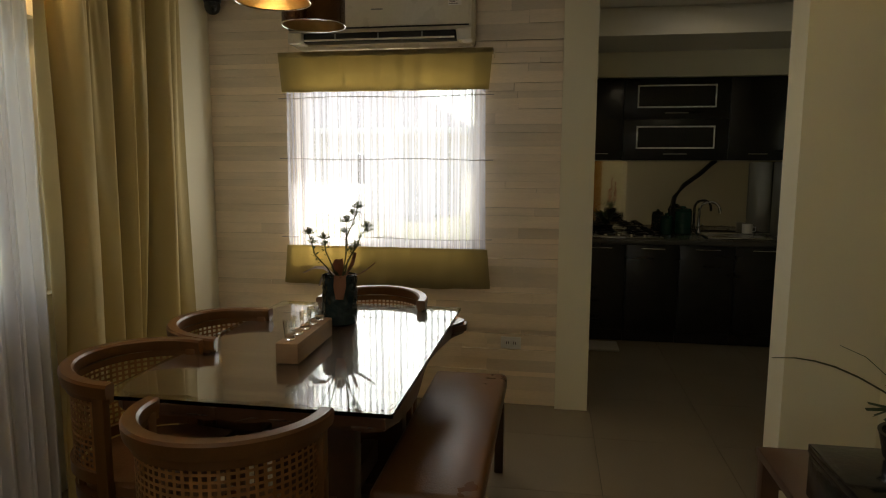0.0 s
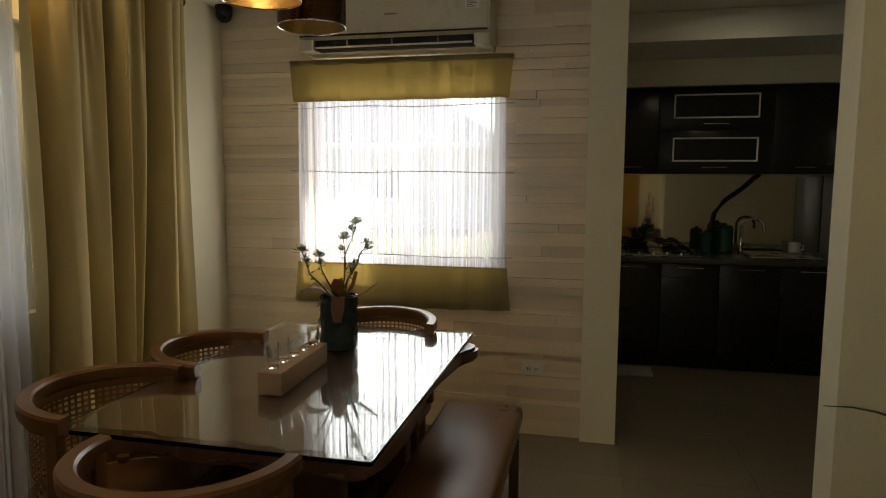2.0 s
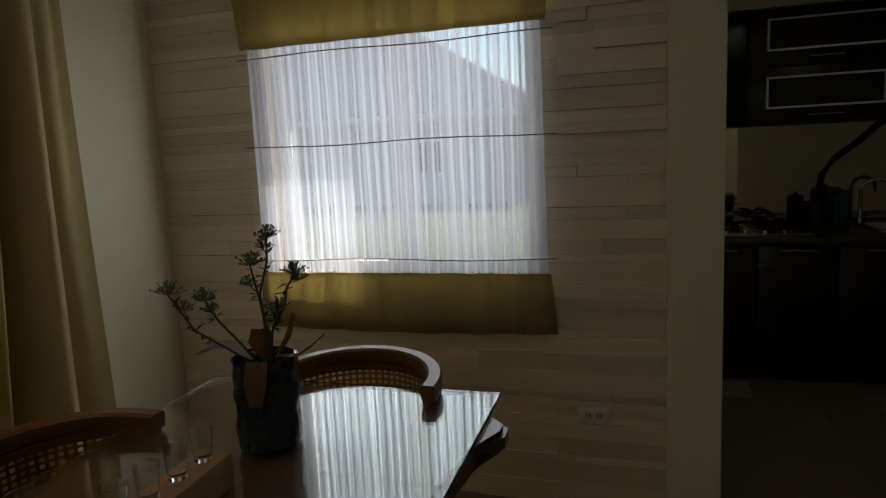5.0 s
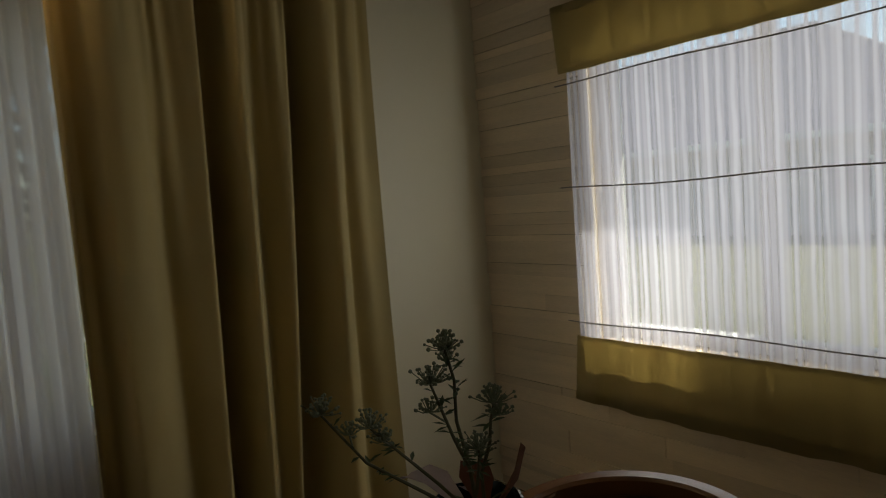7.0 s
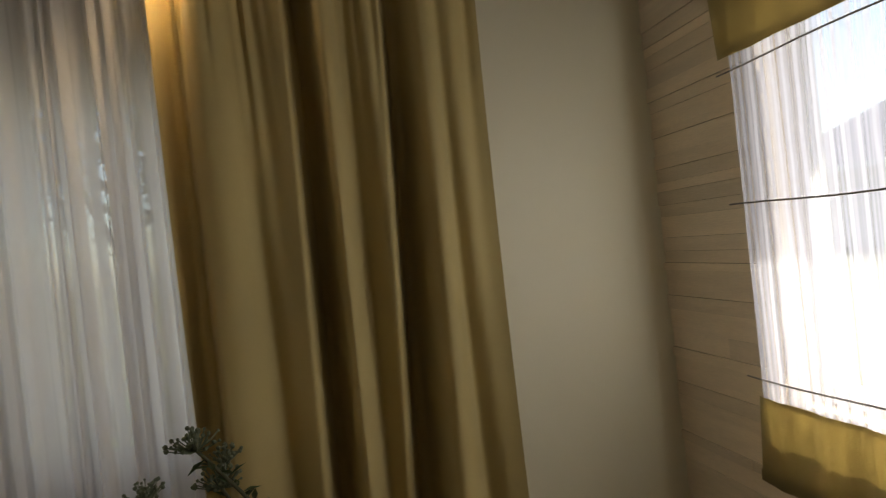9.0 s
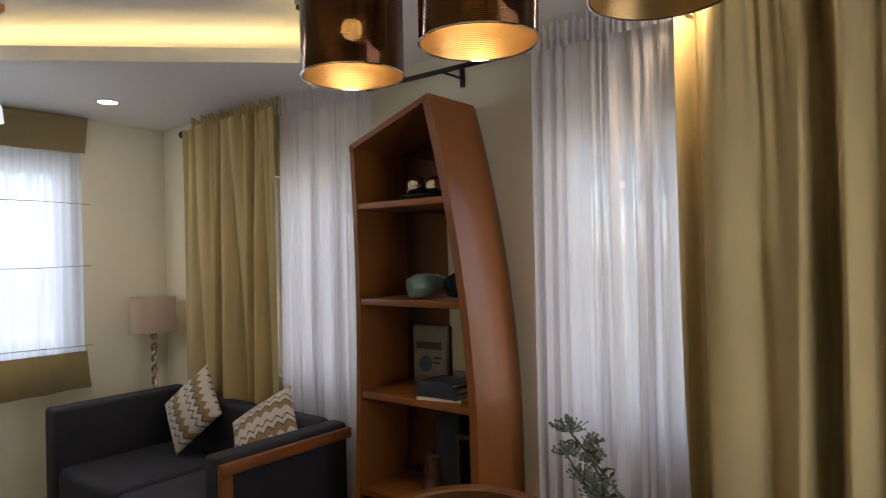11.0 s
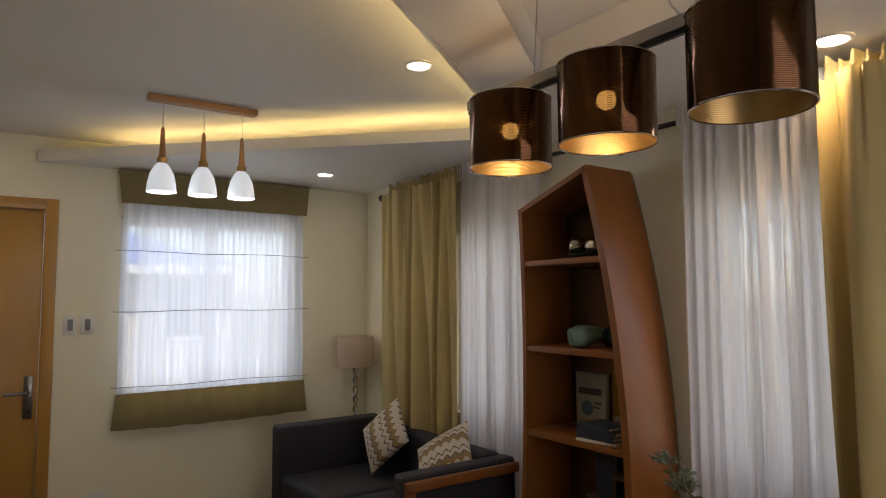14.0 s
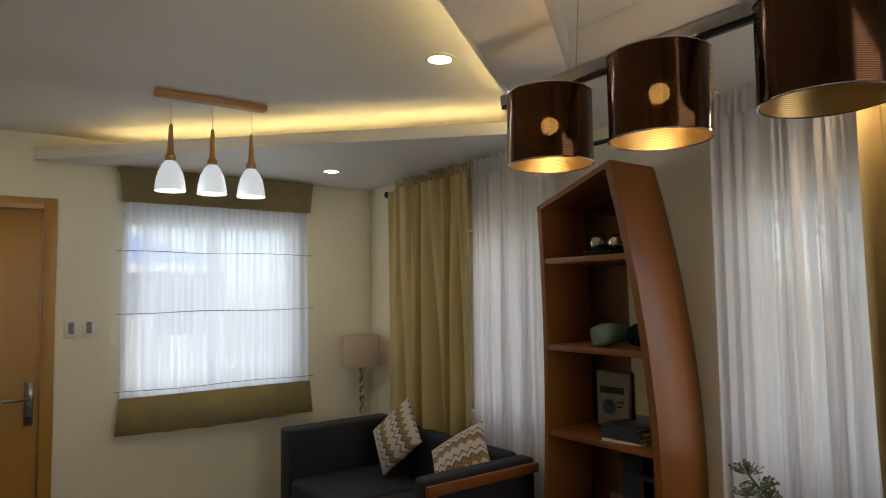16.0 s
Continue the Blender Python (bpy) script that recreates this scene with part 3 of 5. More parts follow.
def drape(y0, y1, x, z0, z1, folds, depth, seed, omega=0.0):
    """A hanging cloth along the west wall: lobed folds that close on themselves, tighter at the top."""
    rnd = random.Random(seed)
    bm = bmesh.new()
    nu, nv = int(folds * 22), 18
    nf = int(folds) + 2
    ph = [rnd.uniform(-0.9, 0.9) for _ in range(nf)]
    am = [rnd.uniform(0.6, 1.2) for _ in range(nf)]
    pitch = (y1 - y0) / folds
    rows = []
    for j in range(nv + 1):
        v = j / nv
        z = z1 + (z0 - z1) * v
        row = []
        for i in range(nu + 1):
            u = i / nu
            k = min(folds, max(0.0, u * folds + 0.30 * math.sin(2.3 * u * folds + seed) * math.sin(math.pi * u)))
            f = k % 1
            f = f * f * (3 - 2 * f)
            a = am[int(k)] * (1 - f) + am[int(k) + 1] * f
            p = ph[int(k)] * (1 - f) + ph[int(k) + 1] * f
            th = 2 * math.pi * k + p * (0.5 + 0.8 * v)
            grow = min(1.0, 0.45 + 0.9 * v)
            lobe = 2.0 * abs(math.sin(th / 2)) ** 0.95 - 1.0 if omega > 0.1 else math.sin(th)
            w = lobe + (0.0 if omega > 0.1 else 0.22) * math.sin(2 * th + 2 * p + v) + 0.10 * math.sin(2 * th + 2 * p + v) + 0.35 * max(0.0, 0.35 - v) * math.sin(3.0 * th + 5 * p)
            dx = depth * a * grow * w
            dy = -omega * pitch * a * grow * math.sin(2 * th) + 0.12 * pitch * math.sin(1.7 * k + 2 * v + seed)
            edge = min(1.0, 6 * u, 6 * (1 - u))
            row.append(bm.verts.new((x + dx, y0 + (y1 - y0) * u + dy * edge, z)))
        rows.append(row)
    for p, q in zip(rows, rows[1:]):
        for i in range(nu):
            bm.faces.new((p[i], p[i + 1], q[i + 1], q[i]))
    return bm


def heavy_drape(y0, y1, z0, z1, creases, depth, seed):
    """A heavy hanging cloth: deep creases (place, width, depth, drift downwards), and gathers at the rod that run into the folds."""
    rnd = random.Random(seed)
    bm = bmesh.new()
    nu, nv = 300, 40
    gather = [(rnd.uniform(0.01, 0.99), rnd.uniform(0.009, 0.018), rnd.uniform(0.2, 0.5), rnd.uniform(0.18, 0.60), rnd.uniform(-0.05, 0.05)) for _ in range(18)]
    rows = []
    for j in range(nv + 1):
        v = j / nv
        z = z1 + (z0 - z1) * v
        row = []
        for i in range(nu + 1):
            u = i / nu
            x = 0.38 + 0.11 * math.sin(19.0 * u + 2.0 * v + seed) + 0.02 * math.sin(26.0 * u + 1.5 * v + 2 * seed)
            side = 0.0
            for at, wide, deep, drift in creases:
                q = (u - at - drift * v - 0.012 * math.sin(3.1 * v + at * 20)) / (wide * (0.75 + 0.5 * v))
                g = (math.exp(-q ** 4) if abs(q) < 2.5 else 0.0) if deep > 0.5 else math.exp(-q * q / 3.5)
                x -= deep * (0.45 + 0.55 * min(1.0, 2.5 * v)) * g
                # the flanks lean over the crease
                side -= 0.30 * wide * q * g * min(1.0, 0.2 + 1.4 * v)
            for at, wide, deep, reach, drift in gather:
                if v < reach:
                    q = (u - at - drift * v) / (wide * (1 + 1.6 * v))
                    if abs(q) < 3:
                        x -= 0.30 * deep * (1 - v / reach) ** 1.3 * math.exp(-q * q)
            x *= depth
            y = y0 + (y1 - y0) * (u + side * min(1.0, 9 * u, 9 * (1 - u))) + 0.012 * math.sin(2.6 * v + 5 * u + seed)
            row.append(bm.verts.new((x, y, z)))
        rows.append(row)
    for p, q in zip(rows, rows[1:]):
        for i in range(nu):
            bm.faces.new((p[i], p[i + 1], q[i + 1], q[i]))
    return bm


def curtain(name, y0, y1, x, mat, folds, depth, seed, label, group):
    root = thing(name, x, (y0 + y1) / 2, 0.02, label, "curtain", group)
    half = (y1 - y0) / 2
    if mat == "gold":
        bm = heavy_drape(-half, half, 0.0, 2.226, folds, depth, seed)
    else:
        bm = drape(-half, half, 0, 0.0, 2.225, folds, depth, seed, 0.08)
    part("cloth", bm, mat, root)
    # ruffled heading gathered on the rod
    bm = bmesh.new()
    n = int((y1 - y0) / 0.0022)
    rnd = random.Random(seed + 50)
    turn, phase = 0.0, []
    for i in range(n + 1):
        if i % 11 == 0:
            pace = rnd.uniform(0.22, 0.44) if mat == "gold" else rnd.uniform(0.38, 0.72)
        turn += pace
        phase.append(turn)
    rows = []
    for z, amp, lift in ((2.200, 0.010, 0.0), (2.222, 0.014, 0.0), (2.245, 0.016, 0.0), (2.262, 0.011, 0.002), (2.276, 0.018, 0.005), (2.290, 0.014, 0.012)):
        rows.append([bm.verts.new((amp * (1.0 if mat == "gold" else 0.4) * math.sin(phase[i] + 0.3 * math.sin(z * 60)) + (0.004 if mat == "gold" else 0.030), (y0 - y1) / 2 + (y1 - y0) * i / n,
                                   z + lift * math.sin(phase[i] * 0.43 + 1.0) + 0.5 * lift * math.sin(phase[i]))) for i in range(n + 1)])
    for p, q in zip(rows, rows[1:]):
        for i in range(n):
            bm.faces.new((p[i], p[i + 1], q[i + 1], q[i]))
    part("gathered_heading", bm, mat, root)
    return root


curtain("gold_curtain", -1.505, -0.625, 0.140, "gold", ((0.035, 0.034, 0.55, 0.0), (0.225, 0.022, 0.22, 0.02), (0.405, 0.046, 1.0, 0.01), (0.555, 0.030, 0.42, -0.01), (0.705, 0.056, 0.98, 0.0), (0.86, 0.020, 0.25, 0.03)), 0.215, 11, "olive gold heavy curtain hanging in deep folds to the floor", "gold curtains")
curtain("gold_curtain", -4.335, -3.50, 0.125, "gold", ((0.17, 0.030, 0.40, 0.02), (0.41, 0.050, 1.0, -0.02), (0.56, 0.024, 0.35, 0.03), (0.73, 0.044, 0.9, 0.0), (0.88, 0.026, 0.45, -0.03)), 0.195, 16, "olive gold heavy curtain behind the charcoal sofa", "gold curtains")
curtain("voile_curtain", -2.075, -1.49, 0.105, "sheer_w", 11, 0.020, 13, "sheer white voile curtain in fine folds", "voile curtains")
curtain("voile_curtain", -3.55, -2.90, 0.105, "sheer_w", 12, 0.020, 14, "sheer white voile curtain beside the bookshelf", "voile curtains")

rod = thing("curtain_rod", 0.115, -2.46, 2.245, "long black metal curtain rod with ball ends", "curtain rod")
part("pole", tube([(0, -1.985, 0), (0, 1.90, 0)], 0.0105, 12), "black", rod)
for y in (-2.005, 1.925):
    part("finial", lathe([(0.0, -0.026), (0.018, -0.019), (0.026, 0.0), (0.018, 0.019), (0.0, 0.026)], 16, 0, y, 0), "black", rod)
for y in (-1.90, 0.0, 1.85):
    bm = box(-0.114, -0.106, y - 0.012, y + 0.012, -0.05, 0.03, 0.002)
    add_box(bm, -0.108, 0.012, y - 0.006, y + 0.006, -0.018, -0.0105, 0.002)
    part("bracket", bm, "black", rod)


def roman_blind(x0, x1, y, out, ztop, zv, zl, zbot, hems, flare, name_label, seed, voile):
    """A flat blind: cloth valance above, striped voile, cloth band below."""
    root = thing("roman_blind", (x0 + x1) / 2, y, zbot, name_label, "window blind", "roman blinds")
    cx = (x0 + x1) / 2
    hw = (x1 - x0) / 2
    rnd = random.Random(seed)

    def sheet(z0, z1, half0, half1, mat, name, d, wave, nseg=60, sag=0.0, ncol=12):
        bm = bmesh.new()
        rows = []
        for j in range(ncol + 1):
            v = j / ncol
            z = z1 + (z0 - z1) * v
            half = half1 + (half0 - half1) * v
            row = []
            for i in range(nseg + 1):
                u = -1 + 2 * i / nseg
                dz = sag * (1 - u * u) * v + wave * 0.5 * math.sin(u * 17 + z * 3) * (v > 0.99)
                row.append(bm.verts.new((u * half, out * (d + wave * math.sin(u * 23 + 2.0 * z + seed) + 0.4 * wave * math.sin(u * 57)), z - zbot + dz)))
            rows.append(row)
        for p, q in zip(rows, rows[1:]):
            for i in range(nseg):
                bm.faces.new((p[i], p[i + 1], q[i + 1], q[i]))
        if mat == "blindcloth":
            bmesh.ops.solidify(bm, geom=bm.faces[:], thickness=0.0015)
        return part(name, bm, mat, root)
    sheet(zv, ztop, hw - 0.02, hw, "blindcloth", "valance", 0.020, 0.002)
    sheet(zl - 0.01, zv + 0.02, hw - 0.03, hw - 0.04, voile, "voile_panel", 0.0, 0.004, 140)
    sheet(zbot, zl, hw + flare, hw - 0.02, "blindcloth", "lower_band", 0.004, 0.004, sag=-0.012)
    sheet(zbot - 0.001, zbot + 0.028, hw + flare, hw + flare - 0.002, "blindcloth", "bottom_hem", 0.0075, 0.004, sag=-0.012, ncol=2)
    part("head_rail", box(-hw, hw, -0.02, 0.02, ztop - zbot - 0.03, ztop - zbot - 0.002, 0.003), "blindcloth", root)
    for h in hems:
        pts = [(u * hw * 1.012, out * 0.008, h - zbot + 0.004 * math.sin(u * 5 + h * 9)) for u in [i / 15 - 1 for i in range(31)]]
        part("batten", tube(pts, 0.0023, 6), "hem", root)
    return root


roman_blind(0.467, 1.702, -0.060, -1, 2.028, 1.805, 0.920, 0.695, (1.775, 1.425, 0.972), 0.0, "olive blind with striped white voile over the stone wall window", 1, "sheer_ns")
roman_blind(0.505, 1.735, YS + 0.06, 1, 2.338, 2.130, 0.985, 0.775, (1.84, 1.475, 1.02), 0.0, "olive blind with striped white voile over the front window", 2, "sheer_s")

# ---- front door ----
door = tagged(new("door_1"), "closed honey brown wooden front door with steel lever", kind="structure")
for a, b, c, d in ((2.035, 2.10, 0, 2.13), (2.92, 2.985, 0, 2.13), (2.10, 2.92, 2.065, 2.13)):
    part("door_frame", box(a, b, YS - 0.14, YS + 0.018, c, d, 0.004), "wood_door", door)
leaf = part("door_leaf", box(2.103, 2.917, YS - 0.055, YS - 0.012, 0.006, 2.062, 0.003), "wood_door", door)
for zz in (0.50, 1.02, 1.56):
    part("groove", box(2.47, 2.60, YS - 0.0130, YS - 0.0112, zz, zz + 0.004), "wood_light", leaf, "pale inlay line")
plate = part("lock_plate", box(2.125, 2.170, YS - 0.012, YS - 0.003, 0.88, 1.12, 0.004), "lock", door)
bm = tube([(2.148, YS - 0.004, 1.03), (2.148, YS + 0.045, 1.03), (2.165, YS + 0.052, 1.03), (2.27, YS + 0.052, 1.028)], 0.009, 10)
part("door_handle", bm, "lock", plate)
part("keyhole", lathe([(0.012, 0), (0.012, 0.006), (0.0, 0.006)], 14, 2.148, YS - 0.002, 0.92), "black", plate)

# ---- switches and sockets ----
for i, x in enumerate((1.955, 1.865)):
    sw = thing("light_switch", x, YS + 0.001, 1.40, "white light switch with a grey rocker on the wall", "light switch", "switches by the door")
    part("plate", box(-0.036, 0.036, 0, 0.008, -0.058, 0.058, 0.003), "white", sw)
    part("rocker", box(-0.014, 0.014, 0.0085, 0.013, -0.033, 0.033, 0.002), "grey", sw)
so = thing("wall_socket", 1.80, YS + 0.001, 0.385, "white double socket low on the cream wall", "socket", "wall sockets")
part("plate", box(-0.06, 0.06, 0, 0.008, -0.035, 0.035, 0.003), "white", so)
part("insert", box(-0.045, 0.045, 0.0085, 0.010, -0.02, 0.02, 0.001), "white", so)
so = thing("wall_socket", 1.822, -0.011, 0.372, "white double socket on the travertine wall", "socket", "wall sockets")
part("plate", box(-0.058, 0.058, -0.010, 0, -0.035, 0.035, 0.003), "white", so)
for dx in (-0.036, 0.004):
    ins = part("insert", box(dx, dx + 0.032, -0.0125, -0.0102, -0.02, 0.02, 0.001), "white", so)
    for k in (0.009, 0.021):
        part("slot", box(dx + k, dx + k + 0.004, -0.0132, -0.0126, -0.008, 0.008), "black", ins)

# ---- air conditioner ----
ac = thing("air_conditioner", 1.095, -0.012, 2.042, "cream wall air conditioner above the window blind", "air conditioner")
bm = bmesh.new()
prof = [(0, 0.0), (-0.10, 0.0), (-0.165, 0.035), (-0.205, 0.075), (-0.215, 0.10), (-0.215, 0.268), (-0.19, 0.292), (0, 0.292)]
vs = [[bm.verts.new((x, y, z)) for y, z in prof] for x in (-0.505, 0.505)]
for i in range(len(prof)):
    j = (i + 1) % len(prof)
    bm.faces.new((vs[0][i], vs[0][j], vs[1][j], vs[1][i]))
bm.faces.new(vs[0])
bm.faces.new(vs[1])
bmesh.ops.bevel(bm, geom=[e for e in bm.edges if abs(e.verts[0].co.x - e.verts[1].co.x) < 1e-4], offset=0.006, segments=2, affect="EDGES")
part("body", bm, "ac", ac)
part("front_panel", box(-0.495, 0.495, -0.226, -0.2155, 0.082, 0.278, 0.004), "ac", ac)
part("air_slot", box(-0.42, 0.42, -0.196, -0.10, 0.012, 0.060, 0.004), "black", ac)
flap = part("flap", prism([(-0.415, -0.205), (0.415, -0.205), (0.415, -0.135), (-0.415, -0.135)], 0.018, 0.026), "ac", ac)
for k in range(3):
    part("vane", box(-0.24 + k * 0.24 - 0.004, -0.24 + k * 0.24 + 0.004, -0.199, -0.14, 0.027, 0.055), "grey", ac)
for sx in (-1, 1):
    part("end_cap", box(min(sx * 0.425, sx * 0.507), max(sx * 0.425, sx * 0.507), -0.212, -0.11, 0.004, 0.066, 0.01), "ac", ac)
part("energy_label", box(0.385, 0.455, -0.2275, -0.2262, 0.175, 0.225), "white", ac, "white printed paper label")
for k in range(5):
    part("label_bar", box(0.392, 0.392 + (0.055, 0.035, 0.050, 0.030, 0.045)[k], -0.2285, -0.2276, 0.214 - k * 0.008, 0.217 - k * 0.008), "bagdark", ac)
part("panel_seam", box(-0.494, 0.494, -0.2235, -0.2145, 0.0745, 0.081), "black", ac, "dark gap under the front panel")
part("badge", box(-0.03, 0.035, -0.2275, -0.2262, 0.165, 0.172), "grey", ac)

# ---- dome camera in the corner ----
dc = thing("security_camera", 0.075, -0.075, SOFFIT, "black dome security camera fixed in the ceiling corner", "security camera")
part("mount", lathe([(0.045, -0.002), (0.05, -0.012), (0.046, -0.03), (0.0, -0.03)], 20), "black", dc)
part("dome", lathe([(0.043, -0.03), (0.046, -0.05), (0.036, -0.078), (0.018, -0.092), (0.0, -0.095)], 20), "blackgloss", dc)

# ---- dining table ----
tb = thing("dining_table", 1.225, -1.44, 0, "dark wood dining table with a natural edge and glass top", "table")
rnd = random.Random(5)
edge = []
for i in range(17):
    edge.append((-0.41 + 0.79 * i / 16, -0.625 + rnd.uniform(-0.012, 0.012)))
for i in range(25):
    v = i / 24
    edge.append((0.392 + 0.016 * math.sin(v * 9) + (0.05 if 0.86 < v < 0.93 else 0) - (0.03 if v > 0.95 else 0), -0.60 + 1.20 * v))
for i in range(17):
    edge.append((0.36 - 0.77 * i / 16, 0.63 + rnd.uniform(-0.012, 0.012)))
for i in range(25):
    v = i / 24
    edge.append((-0.445 + 0.014 * math.sin(v * 11 + 2), 0.60 - 1.20 * v))
bm = prism(edge, 0.672, 0.7255)
bmesh.ops.bevel(bm, geom=[e for e in bm.edges if abs(e.verts[0].co.z - e.verts[1].co.z) < 1e-4], offset=0.012, segments=2, affect="EDGES")
part("slab", bm, "wood_dark", tb, "dark wood slab with a natural edge")
gt = part("glass_top", box(-0.465, 0.408, -0.662, 0.662, 0.7265, 0.7385, 0.0015, 1), "tableglass", tb, "clear glass sheet", smooth=False)
gt.visible_shadow = False
for sy in (-0.37, 0.30):
    part("leg", box(-0.05, 0.22, sy - 0.04, sy + 0.04, 0.05, 0.671, 0.006), "wood_dark", tb)
    part("foot", box(-0.10, 0.27, sy - 0.045, sy + 0.045, 0.0, 0.049, 0.006), "wood_dark", tb)
part("stretcher", box(0.055, 0.115, -0.33, 0.26, 0.16, 0.25, 0.004), "wood_dark", tb)


# ---- barrel chairs ----
def barrel_chair():
    root = thing("dining_chair", 0, 0, 0, "brown wooden barrel chair with woven cane back", "chair", "chairs round the table")
    W, D, Z = 0.238, 0.245, 0.802

    def arc(k, inset=0.0, drop=0.0):
        # k runs 0..1 from one arm end round the back to the other
        a = math.pi * (-0.03 + 1.06 * k)
        return (-(W - inset) * math.cos(a), -(D - inset) * math.sin(a) + 0.0)
    # top rail: flat bowed section, arms end blunt
    bm = bmesh.new()
    n = 44
    sec = [(-0.017, -0.024), (-0.020, -0.012), (-0.021, 0.010), (-0.015, 0.017), (0.015, 0.017), (0.021, 0.010), (0.020, -0.012), (0.017, -0.024)]
    rings = []
    for i in range(n + 1):
        k = i / n
        x, y = arc(k)
        x2, y2 = arc(min(1, k + 0.01))
        x1, y1 = arc(max(0, k - 0.01))
        d = Vector((x2 - x1, y2 - y1)).normalized()
        nn = Vector((d.y, -d.x))
        dz = 0.012 * math.sin(math.pi * k) - 0.012
        rings.append([bm.verts.new((x + nn.x * u, y + nn.y * u, Z - 0.02 + dz + w)) for u, w in sec])
    for p, q in zip(rings, rings[1:]):
        for a in range(8):
            bm.faces.new((p[a], p[(a + 1) % 8], q[(a + 1) % 8], q[a]))
    bm.faces.new(rings[0])
    bm.faces.new(rings[-1])
    part("top_rail", bm, "wood_chair", root)
    # bent wooden bands above and below the cane
    for name, z0, z1, k0, k1 in (("upper_band", Z - 0.071, Z - 0.049, 0.0, 1.0), ("lower_rail", 0.485, 0.520, 0.05, 0.95)):
        bm = bmesh.new()
        rings = []
        for i in range(41):
            k = k0 + (k1 - k0) * i / 40
            (x, y), (xi, yi) = arc(k, -0.004), arc(k, 0.016)
            rings.append([bm.verts.new(p) for p in ((x, y, z0), (x, y, z1), (xi, yi, z1), (xi, yi, z0))])
        for p, q in zip(rings, rings[1:]):
            for a in range(4):
                bm.faces.new((p[a], p[(a + 1) % 4], q[(a + 1) % 4], q[a]))
        bm.faces.new(rings[0])
        bm.faces.new(rings[-1])
        part(name, bm, "wood_chair", root)
    # cane: a lattice with square gaps and a slanting strand through every joint
    bm = bmesh.new()
    nv, nh = 33, 12
    z0, z1 = 0.521, Z - 0.072

    def pt(k, z):
        x, y = arc(0.07 + 0.86 * k, 0.006)
        return (x, y, z)
    ks = [(i + f) / nv for i in range(nv) for f in (0.0, 0.42)] + [1.0]
    zs = [(j + f) / nh for j in range(nh) for f in (0.0, 0.42)] + [1.0]
    grid = [[bm.verts.new(pt(k, z0 + (z1 - z0) * w)) for k in ks] for w in zs]
    for j in range(len(zs) - 1):
        for i in range(len(ks) - 1):
            if i % 2 == 0 or j % 2 == 0:
                bm.faces.new((grid[j][i], grid[j][i + 1], grid[j + 1][i + 1], grid[j + 1][i]))
    bmesh.ops.solidify(bm, geom=bm.faces[:], thickness=0.0025)
    part("cane_panel", bm, "cane", root, "woven cane with square holes", smooth=False)
    # seat
    bm = bmesh.new()
    out = [arc(i / 30, 0.0) for i in range(31)]
    out = [(x * 0.98, y * 0.98) for x, y in out] + [(0.235, 0.19), (-0.235, 0.19)]
    prism(out, 0.405, 0.44, bm)
    part("seat_frame", bm, "wood_chair", root)
    bm = prism([(x * 0.9, y * 0.9) for x, y in out], 0.441, 0.485)
    bmesh.ops.bevel(bm, geom=[e for e in bm.edges if e.verts[0].co.z > 0.48 and e.verts[1].co.z > 0.48], offset=0.018, segments=3, affect="EDGES")
    part("seat_cushion", bm, "leather", root)
    for x, y in ((-0.205, 0.16), (0.205, 0.16)):
        part("front_leg", box(x - 0.02, x + 0.02, y - 0.02, y + 0.02, 0, 0.405, 0.005), "wood_chair", root)
    for k in (0.25, 0.75):
        x, y = arc(k, 0.03)
        part("back_leg", tube([(x * 1.12, y * 1.12, 0), (x, y, 0.40), (x, y, 0.505)], 0.02, 8), "wood_chair", root)
    for k in (0.045, 0.955):
        x, y = arc(k, 0.006)
        part("arm_post", box(x - 0.015, x + 0.015, y - 0.018, y + 0.018, 0.441, Z - 0.046, 0.004), "wood_chair", root)
    return root


ch = barrel_chair()
ch.matrix_basis = pose(1.248, -2.225, 0, 0, 0, 1)
far = copy_thing(ch, pose(1.228, -0.865, 0, 0, 0, 180))
tagged(far, "brown wooden barrel chair with cane back by the stone wall")
copy_thing(ch, pose(0.815, -1.90, 0, 0, 0, -91))
copy_thing(ch, pose(0.852, -1.40, 0, 0, 0, -89))

# ---- bench ----
bn = thing("dining_bench", 1.69, -1.40, 0, "dark bench with a padded brown leather seat", "bench")
bm = box(-0.165, 0.165, -0.575, 0.575, 0.375, 0.452, 0.022, 3)
part("seat_pad", bm, "leather", bn)
part("seat_frame", box(-0.15, 0.15, -0.555, 0.555, 0.325, 0.374, 0.004), "wood_dark", bn)
for sx in (-1, 1):
    for sy in (-1, 1):
        part("leg", box(sx * 0.135 - 0.02, sx * 0.135 + 0.02, sy * 0.53 - 0.02, sy * 0.53 + 0.02, 0, 0.325, 0.003), "wood_dark", bn)

# ---- vase with dry stems ----
TZ = 0.7388
va = thing("flower_vase", 1.178, -1.165, TZ, "dark textured ceramic vase with dry stems and paper leaves", "vase")
bm = lathe([(0.062, 0.0), (0.070, 0.008)] + [(0.0700, 0.012 + 0.0083 * k) for k in range(23)] + [(0.072, 0.204), (0.067, 0.207), (0.063, 0.19), (0.058, 0.02), (0.0, 0.015)], 72)
for q in bm.verts:
    if q.co.xy.length > 0.066:
        lift = 0.006 * noise.noise(q.co * 42) + 0.003 * noise.noise(q.co * 95)
        q.co.x *= 1 + lift / 0.07
        q.co.y *= 1 + lift / 0.07
part("pot", bm, "vase", va)
rnd = random.Random(21)


